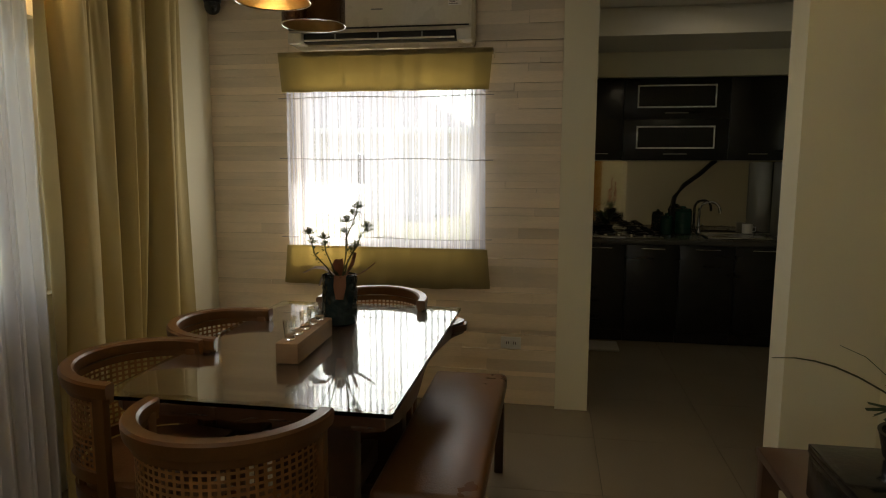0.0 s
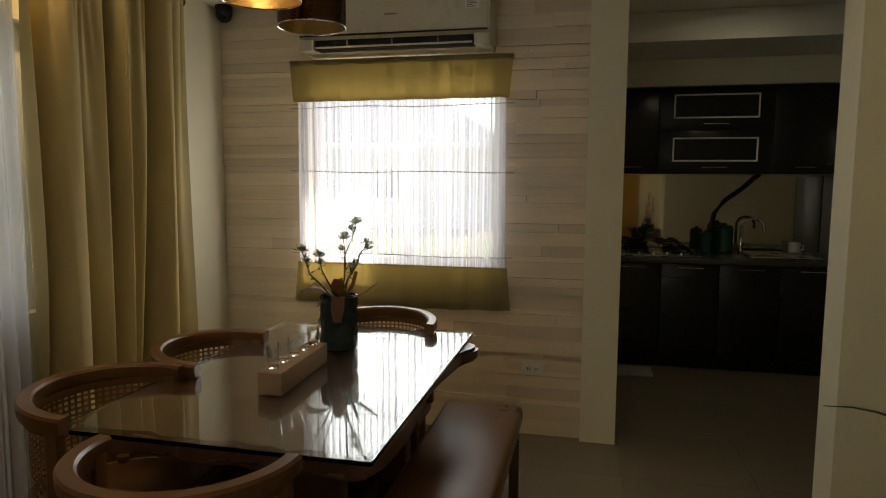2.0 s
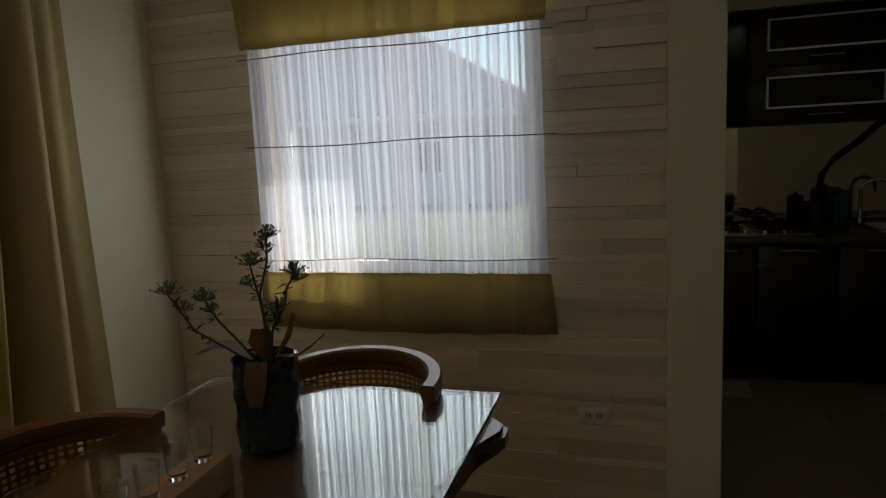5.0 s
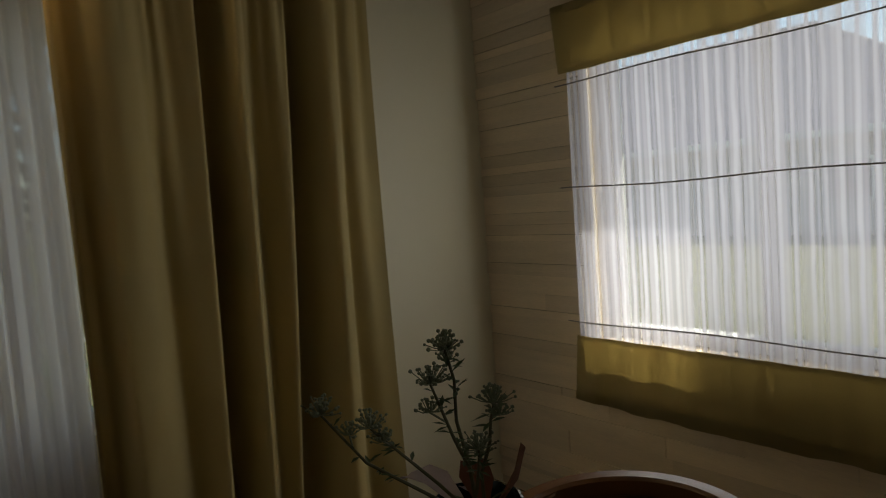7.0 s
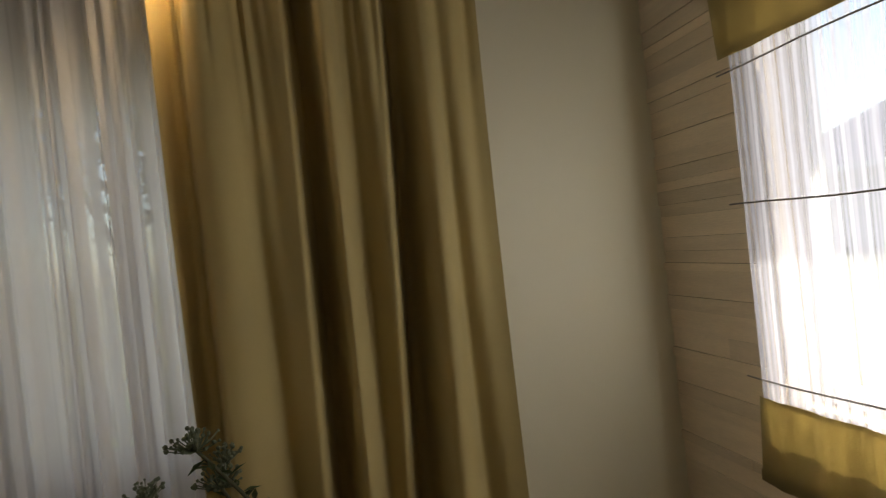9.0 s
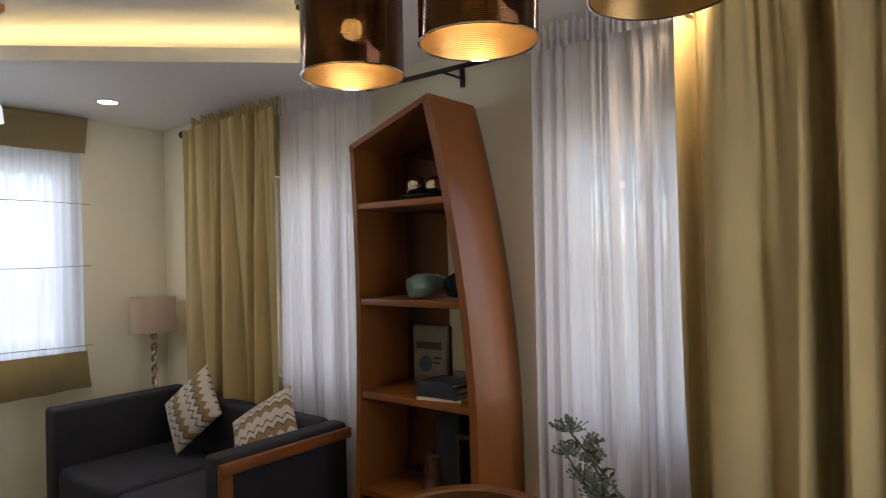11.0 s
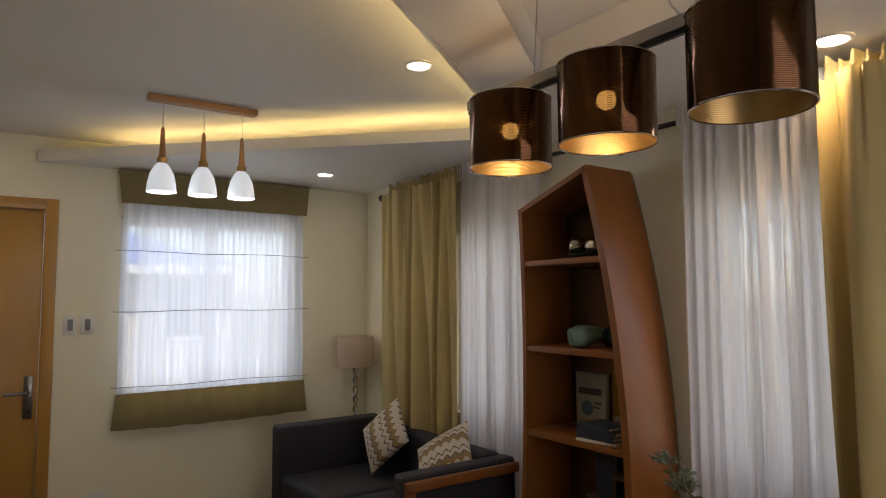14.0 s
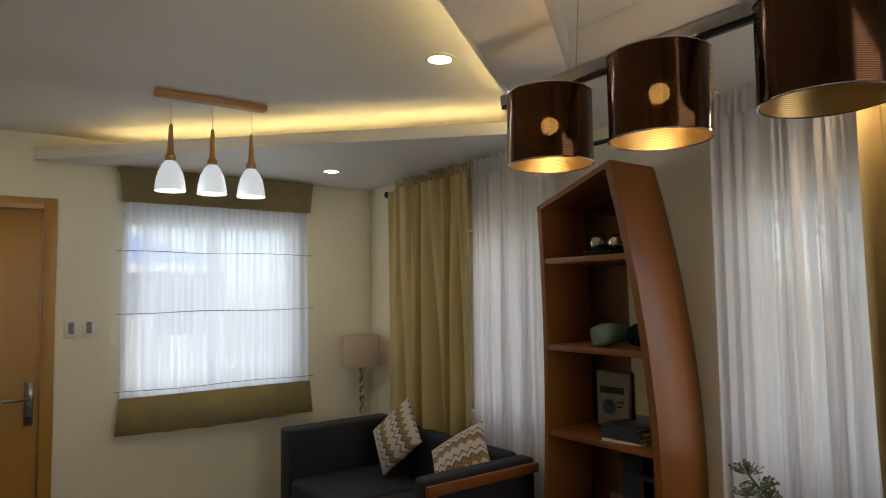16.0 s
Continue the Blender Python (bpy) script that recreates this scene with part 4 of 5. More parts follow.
def umbel(bm, p, s, count):
    for i in range(count):
        a, e = rnd.uniform(0, 6.28), rnd.uniform(0.2, 1.5)
        q = p + Vector((math.cos(a) * math.cos(e), math.sin(a) * math.cos(e), math.sin(e) * 0.8)) * s * rnd.uniform(0.5, 1)
        tube([p, p * 0.5 + q * 0.5 + Vector((0, 0, -0.002)), q], 0.0008, 3, bm)
        bmesh.ops.create_icosphere(bm, subdivisions=1, radius=rnd.uniform(0.0015, 0.0031), matrix=Matrix.Translation(q))


stems = [
    [(0.01, -0.01, 0.17), (0.025, -0.05, 0.30), (0.022, -0.075, 0.38), (0.055, -0.11, 0.46), (0.07, -0.14, 0.515)],
    [(0.015, 0.0, 0.17), (0.03, -0.03, 0.28), (0.07, -0.055, 0.35), (0.075, -0.06, 0.39), (0.105, -0.085, 0.43)],
    [(0.0, 0.0, 0.17), (-0.02, -0.07, 0.26), (-0.035, -0.13, 0.33), (-0.03, -0.185, 0.39)],
    [(-0.01, 0.0, 0.17), (-0.03, -0.09, 0.25), (-0.062, -0.17, 0.32), (-0.075, -0.235, 0.415)],
    [(0.022, -0.04, 0.28), (0.035, -0.09, 0.36), (0.03, -0.13, 0.455)],
    [(0.02, -0.03, 0.24), (0.045, -0.05, 0.30), (0.065, -0.07, 0.345)],
]
for s in stems:
    # the stems lean a little away from the wall
    s = [(x + 0.16 * (z - 0.17), y - 0.02 * (z - 0.17), 0.17 + 0.93 * (z - 0.17)) for x, y, z in s]
    st = part("stem", tube(s, 0.0032, 6, radius_end=0.0018), "stem", va)
    tip, prev = Vector(s[-1]), Vector(s[-2])
    for centre, size, count in ((tip, 0.034, 50), (prev + (tip - prev) * 0.55 + Vector((rnd.uniform(-0.02, 0.02), rnd.uniform(-0.02, 0.02), 0)), 0.024, 26)):
        bm = bmesh.new()
        umbel(bm, centre, size, count)
        tube([prev + (tip - prev) * 0.3, centre], 0.0014, 4, bm)
        part("seed_head", bm, "berry", st)
    bm = bmesh.new()
    for k in range(16):
        base = prev + (tip - prev) * rnd.uniform(-0.5, 0.9)
        a, e = rnd.uniform(0, 6.28), rnd.uniform(-0.3, 0.9)
        d = Vector((math.cos(a) * math.cos(e), math.sin(a) * math.cos(e), math.sin(e)))
        w = d.cross(Vector((0.2, 0.1, 1))).normalized() * 0.0035
        n = rnd.uniform(0.016, 0.030)
        bm.faces.new([bm.verts.new(q) for q in (base, base + d * n * 0.5 + w, base + d * n + Vector((0, 0, -0.003)), base + d * n * 0.5 - w)])
    bmesh.ops.solidify(bm, geom=bm.faces[:], thickness=0.0006)
    tagged(part("leaf_spray", bm, "leaf", st, smooth=False), "small grey green leaves", kind="stuff")


def blade(points, width, cup=0.3):
    """A leaf along a bent midrib."""
    bm = bmesh.new()
    pts = [Vector(p) for p in points]
    n = len(pts)
    rows = []
    for i, p in enumerate(pts):
        d = (pts[min(i + 1, n - 1)] - pts[max(i - 1, 0)]).normalized()
        side = d.cross(Vector((0, 0, 1)))
        side = side.normalized() if side.length > 0.05 else Vector((0, 1, 0))
        w = width * math.sin(math.pi * min(0.97, (i + 0.35) / n)) ** 0.7
        up = side.cross(d)
        rows.append([bm.verts.new(p + side * w + up * w * cup), bm.verts.new(p), bm.verts.new(p - side * w + up * w * cup)])
    for a, b in zip(rows, rows[1:]):
        bm.faces.new((a[0], a[1], b[1], b[0]))
        bm.faces.new((a[1], a[2], b[2], b[1]))
    bmesh.ops.solidify(bm, geom=bm.faces[:], thickness=0.001)
    return bm


part("paper_leaf", blade([(-0.01, -0.03, 0.205), (-0.055, -0.04, 0.232), (-0.095, -0.045, 0.232), (-0.135, -0.045, 0.215)], 0.030), "leafgrey", va, "grey paper leaf")
part("paper_leaf", blade([(-0.03, 0.02, 0.20), (-0.075, 0.03, 0.20), (-0.095, 0.03, 0.15)], 0.016), "leafgrey", va, "grey paper leaf")
part("paper_leaf", blade([(0.03, 0.0, 0.205), (0.08, 0.0, 0.205), (0.115, 0.0, 0.225), (0.15, 0.01, 0.255)], 0.016), "petal", va, "brown dry leaf")
part("petal", blade([(0.02, -0.045, 0.205), (0.025, -0.066, 0.21), (0.03, -0.085, 0.17), (0.03, -0.09, 0.12)], 0.026), "petal", va, "brown drooping petal")
part("petal", blade([(0.0, 0.0, 0.19), (0.0, -0.005, 0.235), (0.008, -0.01, 0.27)], 0.028, 0.5), "petal", va, "brown upright petal")
part("petal", blade([(0.02, 0.02, 0.19), (0.05, 0.04, 0.24), (0.06, 0.05, 0.29)], 0.02, 0.5), "petal", va, "brown upright petal")
for k in range(3):
    a = k * 2.1 + 0.4
    part("foliage_leaf", blade([(0, 0, 0.19), (0.03 * math.cos(a), 0.03 * math.sin(a), 0.215), (0.055 * math.cos(a), 0.055 * math.sin(a), 0.23)], 0.007), "leaf", va, "small green leaf")

# ---- candle holder block with five small glasses ----
gb = thing("wooden_glass_holder", 1.177, -1.545, TZ, "rough pale wood block holding five small glasses", "glass holder", rz=2)
part("block", box(-0.039, 0.039, -0.19, 0.19, 0, 0.070, 0.004), "wood_block", gb)
for k in range(5):
    sg = thing("shot_glass", 1.177, -1.545 - 0.145 + k * 0.0725, TZ + 0.073, "small clear glass standing on the wooden block", "glass", "small glasses in a row")
    bm = lathe([(0.017, 0.0), (0.021, 0.055), (0.022, 0.062), (0.0205, 0.062), (0.0165, 0.010), (0.0, 0.008)], 20)
    g = part("bowl", bm, "clear", sg)
    g.visible_shadow = False
    part("base", lathe([(0.0155, 0.0105), (0.0162, 0.014), (0.0, 0.014)], 16), "wood_block", sg, "pale wooden disc")

# ---- pendant lamp over the table ----
pl = thing("pendant_lamp", 1.112, -1.597, 1.925, "three copper drum shades on a long black bar", "pendant lamp")
part("bar", box(-0.013, 0.013, -0.56, 0.56, 0.2185, 0.250, 0.002), "satin", pl, "satin grey metal bar")
part("rail", box(-0.008, 0.008, -0.56, 0.56, 0.2065, 0.218, 0.001), "black", pl, "black rail under the bar")
for y in (-0.26, 0.26):
    part("wire", tube([(0, y, 0.250), (0.0, y * 0.9, 0.566)], 0.0016, 5), "steel", pl)
part("cable", tube([(0.0, 0.22, 0.250), (0.01, 0.2, 0.28), (0.0, 0.16, 0.40), (0.0, 0.10, 0.566)], 0.003, 6), "white", pl)
for y in (-0.234, 0.10, 0.234):
    part("ceiling_cup", lathe([(0.022, 0.569), (0.022, 0.558), (0.012, 0.548), (0.0, 0.548)], 18, 0, y, 0), "steel", pl)
for y in (-0.365, 0.0, 0.373):
    R, H = 0.121, 0.206
    ribs = [(0.00034 * math.sin(math.pi * q / 2), H * q / 200) for q in range(201)]
    bm = bmesh.new()
    out = [[bm.verts.new(((R + off) * math.cos(2 * math.pi * i / 56), y + (R + off) * math.sin(2 * math.pi * i / 56), z)) for i in range(56)] for off, z in ribs]
    for p, q in zip(out, out[1:]):
        for i in range(56):
            bm.faces.new((p[i], p[(i + 1) % 56], q[(i + 1) % 56], q[i]))
    sh = part("shade", bm, "copper", pl, "ribbed copper film drum shade")
    bm = bmesh.new()
    out = [[bm.verts.new(((R - 0.003 + off) * math.cos(2 * math.pi * i / 56), y + (R - 0.003 + off) * math.sin(2 * math.pi * i / 56), min(H - 0.001, max(0.001, z)))) for i in range(56)] for off, z in ribs]
    for p, q in zip(out, out[1:]):
        for i in range(56):
            bm.faces.new((q[i], q[(i + 1) % 56], p[(i + 1) % 56], p[i]))
    part("lining", bm, "copper_in", sh, "gold lining")
    for z in (0.0, H):
        bm = tube([(R * math.cos(2 * math.pi * i / 48), y + R * math.sin(2 * math.pi * i / 48), z) for i in range(49)], 0.0022, 6)
        part("rim", bm, "chrome", sh)
    bm = box(-R, R, y - 0.003, y + 0.003, H - 0.03, H - 0.025)
    add_box(bm, -0.003, 0.003, y - R, y + R, H - 0.03, H - 0.025)
    part("spider", bm, "black", sh)
    part("lamp_holder", lathe([(0.016, H - 0.062), (0.018, H - 0.03), (0.0, H - 0.03)], 16, 0, y, 0), "black", sh)
    lit = y < 0.3
    part("bulb", lathe([(0.0, 0.088)] + [(0.025 * math.sin(q * math.pi / 12), 0.113 - 0.025 * math.cos(q * math.pi / 12)) for q in range(1, 12)] + [(0.0, 0.138)], 22, 0, y, 0), "bulb" if lit else "bulb_off", sh, "glowing warm globe bulb" if lit else "unlit globe bulb")

# ---- pendant lamp in the living room ----
lp = thing("pendant_lamp", 1.535, -3.71, 2.04, "three white glass shades hanging from a light wooden strip", "pendant lamp")
part("strip", box(-0.255, 0.255, -0.028, 0.028, UPPER + 0.018 - 2.04 - 0.028, UPPER + 0.018 - 2.04, 0.003), "wood_light", lp)
for x in (-0.185, 0.0, 0.185):
    part("cord", tube([(x, 0, 0.30), (x, 0, 0.43)], 0.0018, 5), "white", lp)
    part("handle", lathe([(0.005, 0.305), (0.009, 0.29), (0.014, 0.19), (0.017, 0.165), (0.0, 0.165)], 14, x, 0, 0), "wood_light", lp, "turned wooden stem")
    part("collar", lathe([(0.019, 0.165), (0.023, 0.16), (0.023, 0.138), (0.019, 0.132), (0.0, 0.132)], 18, x, 0, 0), "brass", lp, "brass collar")
    part("shade", lathe([(0.022, 0.135), (0.036, 0.118), (0.052, 0.085), (0.062, 0.04), (0.066, 0.0), (0.063, 0.0), (0.058, 0.04), (0.048, 0.082), (0.0, 0.12)], 28, x, 0, 0), "frost", lp, "glowing frosted glass shade")
    point_light("living_pendant_glow", 1.535 + x, -3.71, 2.0, 0.46, (0.92, 0.97, 1.0), 0.04)

# ---- recessed downlights ----
for x, y, z, watt, spread in ((0.955, -2.70, UPPER + 0.02, 0.8, 110), (2.45, -4.28, UPPER + 0.02, 1.4, 110), (0.603, -4.348, SOFFIT, 1.4, 110), (0.235, -1.44, SOFFIT, 4.6, 120), (3.015, 0.70, UPPER + 0.02, 0.75, 160)):
    dl = thing("downlight", x, y, z, "round white recessed ceiling downlight, switched on", "downlight", "ceiling downlights")
    part("trim_ring", lathe([(0.062, 0.0), (0.062, -0.004), (0.048, -0.007), (0.044, -0.001), (0.044, 0.0)], 28), "white", dl)
    part("lens", lathe([(0.044, -0.002), (0.030, -0.0045), (0.0, -0.005)], 24), "downlight", dl, "lit warm lens")
    spot_light("downlight_beam", x, y, z - 0.015, watt, (1.0, 0.68, 0.34) if spread == 120 else (1.0, 0.84, 0.62), spread)

# ---- bookshelf ----
bk = thing("bookshelf", 0.0, -2.55, 0, "tall orange brown bookshelf with a bowed side and slanted top", "bookshelf")


def left_y(z):
    return -0.30 - 0.0 + (0.05 * math.cos((z - 1.30) / 0.62 * 0.9) * (1 if z > 0.5 else 0.9)) + (-0.05 if z < 0.5 else 0) * (0.5 - z)


def right_y(z):
    return 0.155 + 0.20 * (1 - (max(0.0, z - 0.75) / 1.36) ** 1.9)


XB, XF = 0.022, 0.318


def panel(fn, z0, z1, t, side, n=22):
    bm = bmesh.new()
    rows = []
    for i in range(n + 1):
        z = z0 + (z1 - z0) * i / n
        y = fn(z)
        rows.append([bm.verts.new(p) for p in ((XB, y, z), (XF, y, z), (XF, y + side * t, z), (XB, y + side * t, z))])
    for p, q in zip(rows, rows[1:]):
        for a in range(4):
            bm.faces.new((p[a], p[(a + 1) % 4], q[(a + 1) % 4], q[a]))
    bm.faces.new(rows[0])
    bm.faces.new(rows[-1])
    bmesh.ops.bevel(bm, geom=[e for e in bm.edges if abs(e.verts[0].co.z - e.verts[1].co.z) > 0.01], offset=0.003, segments=1, affect="EDGES")
    return bm


TL, TR = 1.958, 2.105
part("bowed_side", panel(right_y, 0.0, TR - 0.018, 0.034, -1), "wood_shelf", bk)
part("side", panel(left_y, 0.0, TL - 0.002, 0.024, 1), "wood_shelf", bk)
bm = bmesh.new()
v = []
for x in (XB, XF):
    for y, z in ((left_y(TL), TL - 0.024), (right_y(TR), TR - 0.024), (right_y(TR), TR), (left_y(TL), TL)):
        v.append(bm.verts.new((x, y, z)))
for f in ((0, 1, 2, 3), (7, 6, 5, 4), (0, 4, 5, 1), (1, 5, 6, 2), (2, 6, 7, 3), (3, 7, 4, 0)):
    bm.faces.new([v[i] for i in f])
part("slanted_top", bm, "wood_shelf", bk)
SH = (0.10, 0.545, 0.945, 1.325, 1.715)
for z in SH:
    part("shelf", box(XB, XF - 0.004, left_y(z) + 0.0245, right_y(z) - 0.0345, z - 0.026, z, 0.002), "wood_shelf", bk)
# mirrored back, cut to the bowed outline
for z0, z1 in zip((0.0,) + SH, SH + (None,)):
    bm = bmesh.new()
    zz = [z0 + 0.002 + (z1 - z0 - 0.004) * i / 6 for i in range(7)] if z1 else [z0 + 0.002, TL - 0.006]
    ys = [(left_y(q) + 0.004, right_y(q) - 0.004) for q in zz]
    if not z1:
        zz, ys = zz + [TR - 0.006], ys + [(right_y(TR) - 0.006, right_y(TR) - 0.004)]
    rows = [[bm.verts.new((x, y, q)) for x, y in ((XB - 0.001, l), (XB - 0.001, r), (0.006, r), (0.006, l))] for q, (l, r) in zip(zz, ys)]
    for p, q in zip(rows, rows[1:]):
        for i in range(4):
            bm.faces.new((p[i], p[(i + 1) % 4], q[(i + 1) % 4], q[i]))
    bm.faces.new(rows[0])
    bm.faces.new(rows[-1])
    part("back_panel", bm, "mirror", bk, "mirrored back panel", smooth=False)
BY = -2.55
bl = thing("mirror_balls", 0.17, BY + 0.02, SH[4], "silver mirrored ball ornaments on a dark dish", "ornament")
part("dish", lathe([(0.05, 0.0), (0.11, 0.012), (0.115, 0.022), (0.05, 0.010), (0.0, 0.008)], 28), "teal", bl)
for k, (dx, dy, r) in enumerate(((0.0, -0.055, 0.046), (0.01, 0.05, 0.040), (-0.06, 0.01, 0.035))):
    bm = bmesh.new()
    bmesh.ops.create_uvsphere(bm, u_segments=24, v_segments=14, radius=r, matrix=Matrix.Translation((dx, dy, 0.016 + r)))
    part("ball", bm, "smoke", bl)
for mat, x, y, rz, lab in (("celadon", 0.20, BY + 0.05, 62, "pale green glazed bottle lying on the shelf"), ("teal", 0.10, BY + 0.16, 70, "dark teal glazed bottle lying on the shelf")):
    bt = thing("ceramic_bottle", x, y, SH[3], lab, "bottle", rz=rz)
    bm = lathe([(0.0, 0.0), (0.038, 0.004), (0.050, 0.04), (0.047, 0.085), (0.030, 0.135), (0.014, 0.165), (0.012, 0.185), (0.016, 0.190), (0.0, 0.190)], 28)
    bmesh.ops.transform(bm, matrix=Matrix.Translation((0, 0.0, 0.0)) @ Matrix.Rotation(radians(-82), 4, "X"), verts=bm.verts)
    lo = min(q.co.z for q in bm.verts)
    bmesh.ops.translate(bm, vec=(0, -0.09, -lo), verts=bm.verts)
    part("body", bm, mat, bt)
pk = thing("paper_pack", 0.040, BY - 0.085, SH[2], "pale printed paper pack standing on the shelf", "paper pack", rz=4)
bm = box(-0.015, 0.015, -0.085, 0.085, 0, 0.25, 0.008, 3)
for q in bm.verts:
    if q.co.x > 0:
        q.co.x -= 0.010 * max(0, (q.co.z - 0.19) / 0.06)
    q.co.y *= 1.0 + 0.12 * max(0, (q.co.z - 0.20) / 0.05)
part("pack", bm, "bag", pk)
part("print_band", box(0.0152, 0.0165, -0.065, 0.065, 0.150, 0.180), "bagdark", pk)
part("print_spot", lathe([(0.034, 0.0), (0.034, 0.0012), (0.0, 0.0012)], 24), "bagblue", pk).matrix_basis = pose(0.0152, -0.018, 0.088, 0, 90, 0)
part("print_bar", box(0.0152, 0.0165, 0.025, 0.065, 0.110, 0.118), "bagdark", pk)
part("print_bar", box(0.0152, 0.0165, 0.025, 0.055, 0.090, 0.097), "bagdark", pk)
part("print_bar", box(0.0152, 0.0165, -0.06, 0.06, 0.028, 0.036), "brass", pk)
zz = SH[2]
for k, (w, d, h, rz, mat) in enumerate(((0.19, 0.15, 0.010, 10, "paper"), (0.185, 0.145, 0.020, 2, "book"), (0.19, 0.15, 0.022, 8, "book"), (0.17, 0.135, 0.016, -4, "book"))):
    b = thing("book", 0.215, BY + 0.14, zz, ("thin pale booklet under the stack of books" if mat == "paper" else "dark navy cloth book lying in a stack"), "book", "stacked books", rz=rz)
    part("pages", box(-d / 2 + 0.004, d / 2 - 0.004, -w / 2 + 0.004, w / 2 - 0.003, 0.003, h - 0.003), "paper", b)
    bm = box(-d / 2, d / 2, -w / 2, w / 2, 0, 0.003)
    add_box(bm, -d / 2, d / 2, -w / 2, w / 2, h - 0.003, h)
    add_box(bm, d / 2 - 0.003, d / 2, -w / 2, w / 2, 0.003, h - 0.003)
    part("cover", bm, mat, b)
    zz += h + 0.0005
bst = thing("carved_figure", 0.15, BY + 0.02, SH[1], "dark carved wooden ornament on the lower shelf", "ornament")
part("figure", lathe([(0.055, 0), (0.06, 0.02), (0.045, 0.05), (0.05, 0.085), (0.04, 0.11), (0.043, 0.14), (0.03, 0.155), (0.0, 0.16)], 24, wobble=0.08), "wood_dark", bst)
fl = thing("dark_box_file", 0.10, BY + 0.10, SH[1], "dark blue upright box file on the lower shelf", "box file")
part("case", box(-0.07, 0.07, -0.06, 0.06, 0, 0.33, 0.004), "book", fl)
ww = thing("dark_lantern", 0.17, BY + 0.225, SH[1], "small dark framed lantern on the lower shelf", "lantern")
for sx in (-1, 1):
    for sy in (-1, 1):
        part("post", box(sx * 0.04 - 0.006, sx * 0.04 + 0.006, sy * 0.04 - 0.006, sy * 0.04 + 0.006, 0.012, 0.25), "wood_dark", ww)
part("base", box(-0.05, 0.05, -0.05, 0.05, 0, 0.012), "wood_dark", ww)
part("roof", box(-0.05, 0.05, -0.05, 0.05, 0.25, 0.268), "wood_dark", ww)

# ---- sofa with two cushions ----
sf = thing("sofa", 0.53, -3.73, 0, "charcoal two-seat sofa with orange wooden arm trim", "sofa")


def soft(x0, x1, y0, y1, z0, z1, b=0.03):
    return box(x0, x1, y0, y1, z0, z1, b, 4)


part("backrest", soft(-0.36, -0.25, -0.60, 0.60, 0.16, 0.76), "sofa", sf)
part("arm", soft(-0.36, 0.36, -0.74, -0.605, 0.08, 0.775, 0.02), "sofa", sf)
part("arm", soft(-0.36, 0.295, 0.605, 0.705, 0.08, 0.755, 0.02), "sofa", sf)
part("base", box(-0.36, 0.33, -0.60, 0.60, 0.10, 0.30, 0.01), "sofa", sf)
part("seat_cushion", soft(-0.245, 0.36, -0.60, -0.004, 0.305, 0.495, 0.035), "sofa", sf)
part("seat_cushion", soft(-0.245, 0.36, 0.004, 0.60, 0.305, 0.495, 0.035), "sofa", sf)
part("arm_trim", box(-0.355, 0.300, 0.708, 0.735, 0.690, 0.735, 0.004), "wood_shelf", sf, "orange brown wooden trim")
part("arm_trim", box(0.250, 0.300, 0.708, 0.735, 0.06, 0.688, 0.004), "wood_shelf", sf, "orange brown wooden trim")
for sx in (-0.31, 0.31):
    for sy in (-0.66, 0.66):
        part("foot", box(sx - 0.025, sx + 0.025, sy - 0.025, sy + 0.025, 0, 0.10, 0.003), "wood_dark", sf)


def cushion(x, y, z, m, label):
    root = thing("throw_cushion", x, y, z, label, "cushion", "zigzag cushions")
    root.matrix_basis = m
    n, s = 84, 0.168
    bm = bmesh.new()
    front, back = [], []
    for j in range(n + 1):
        for i in range(n + 1):
            u, v = -1 + 2 * i / n, -1 + 2 * j / n
            h = 0.062 * max(0.0, (1 - u * u) * (1 - v * v)) ** 0.55
            k = 1 - 0.055 * (1 - abs(u) ** 2) * abs(v) ** 3 - 0.055 * (1 - abs(v) ** 2) * abs(u) ** 3
            front.append(bm.verts.new((s * u * k, s * v * k, h + 0.001)))
            back.append(bm.verts.new((s * u * k, s * v * k, -h - 0.001)))
    for j in range(n):
        for i in range(n):
            a = j * (n + 1) + i
            u = (i + 0.5) / n
            zig = abs(((u * 7.0) % 1) - 0.5) * 0.17
            band = ((j + 0.5) / n + zig) * 7.2 % 3
            mi = 2 if band < 0.22 else (0 if band < 1.35 else (1 if band < 2.1 else (2 if band < 2.4 else 0)))
            f = bm.faces.new((front[a], front[a + 1], front[a + n + 2], front[a + n + 1]))
            f.material_index = mi
            f = bm.faces.new((back[a + n + 1], back[a + n + 2], back[a + 1], back[a]))
            f.material_index = mi
    bm.verts.ensure_lookup_table()
    edge = [i for i in range(n + 1)] + [(j + 1) * (n + 1) - 1 for j in range(1, n + 1)] + [n * (n + 1) + i for i in range(n - 1, -1, -1)] + [j * (n + 1) for j in range(n - 1, 0, -1)]
    for a, b in zip(edge, edge[1:] + edge[:1]):
        bm.faces.new((front[b], front[a], back[a], back[b]))
    part("cover", bm, ["cush_white", "cush_gold", "cush_grey"], root)
    return root


cushion(0, 0, 0, Matrix.Translation((0.365, -3.99, 0.725)) @ Euler((radians(65), 0, radians(95))).to_matrix().to_4x4() @ Matrix.Rotation(radians(136), 4, "Z"), "cream cushion with ochre zigzag bands, propped on its corner")
cushion(0, 0, 0, Matrix.Translation((0.345, -3.40, 0.705)) @ Euler((radians(46), 0, radians(93))).to_matrix().to_4x4() @ Matrix.Rotation(radians(46), 4, "Z"), "cream cushion with ochre zigzag bands, leaning on the arm")

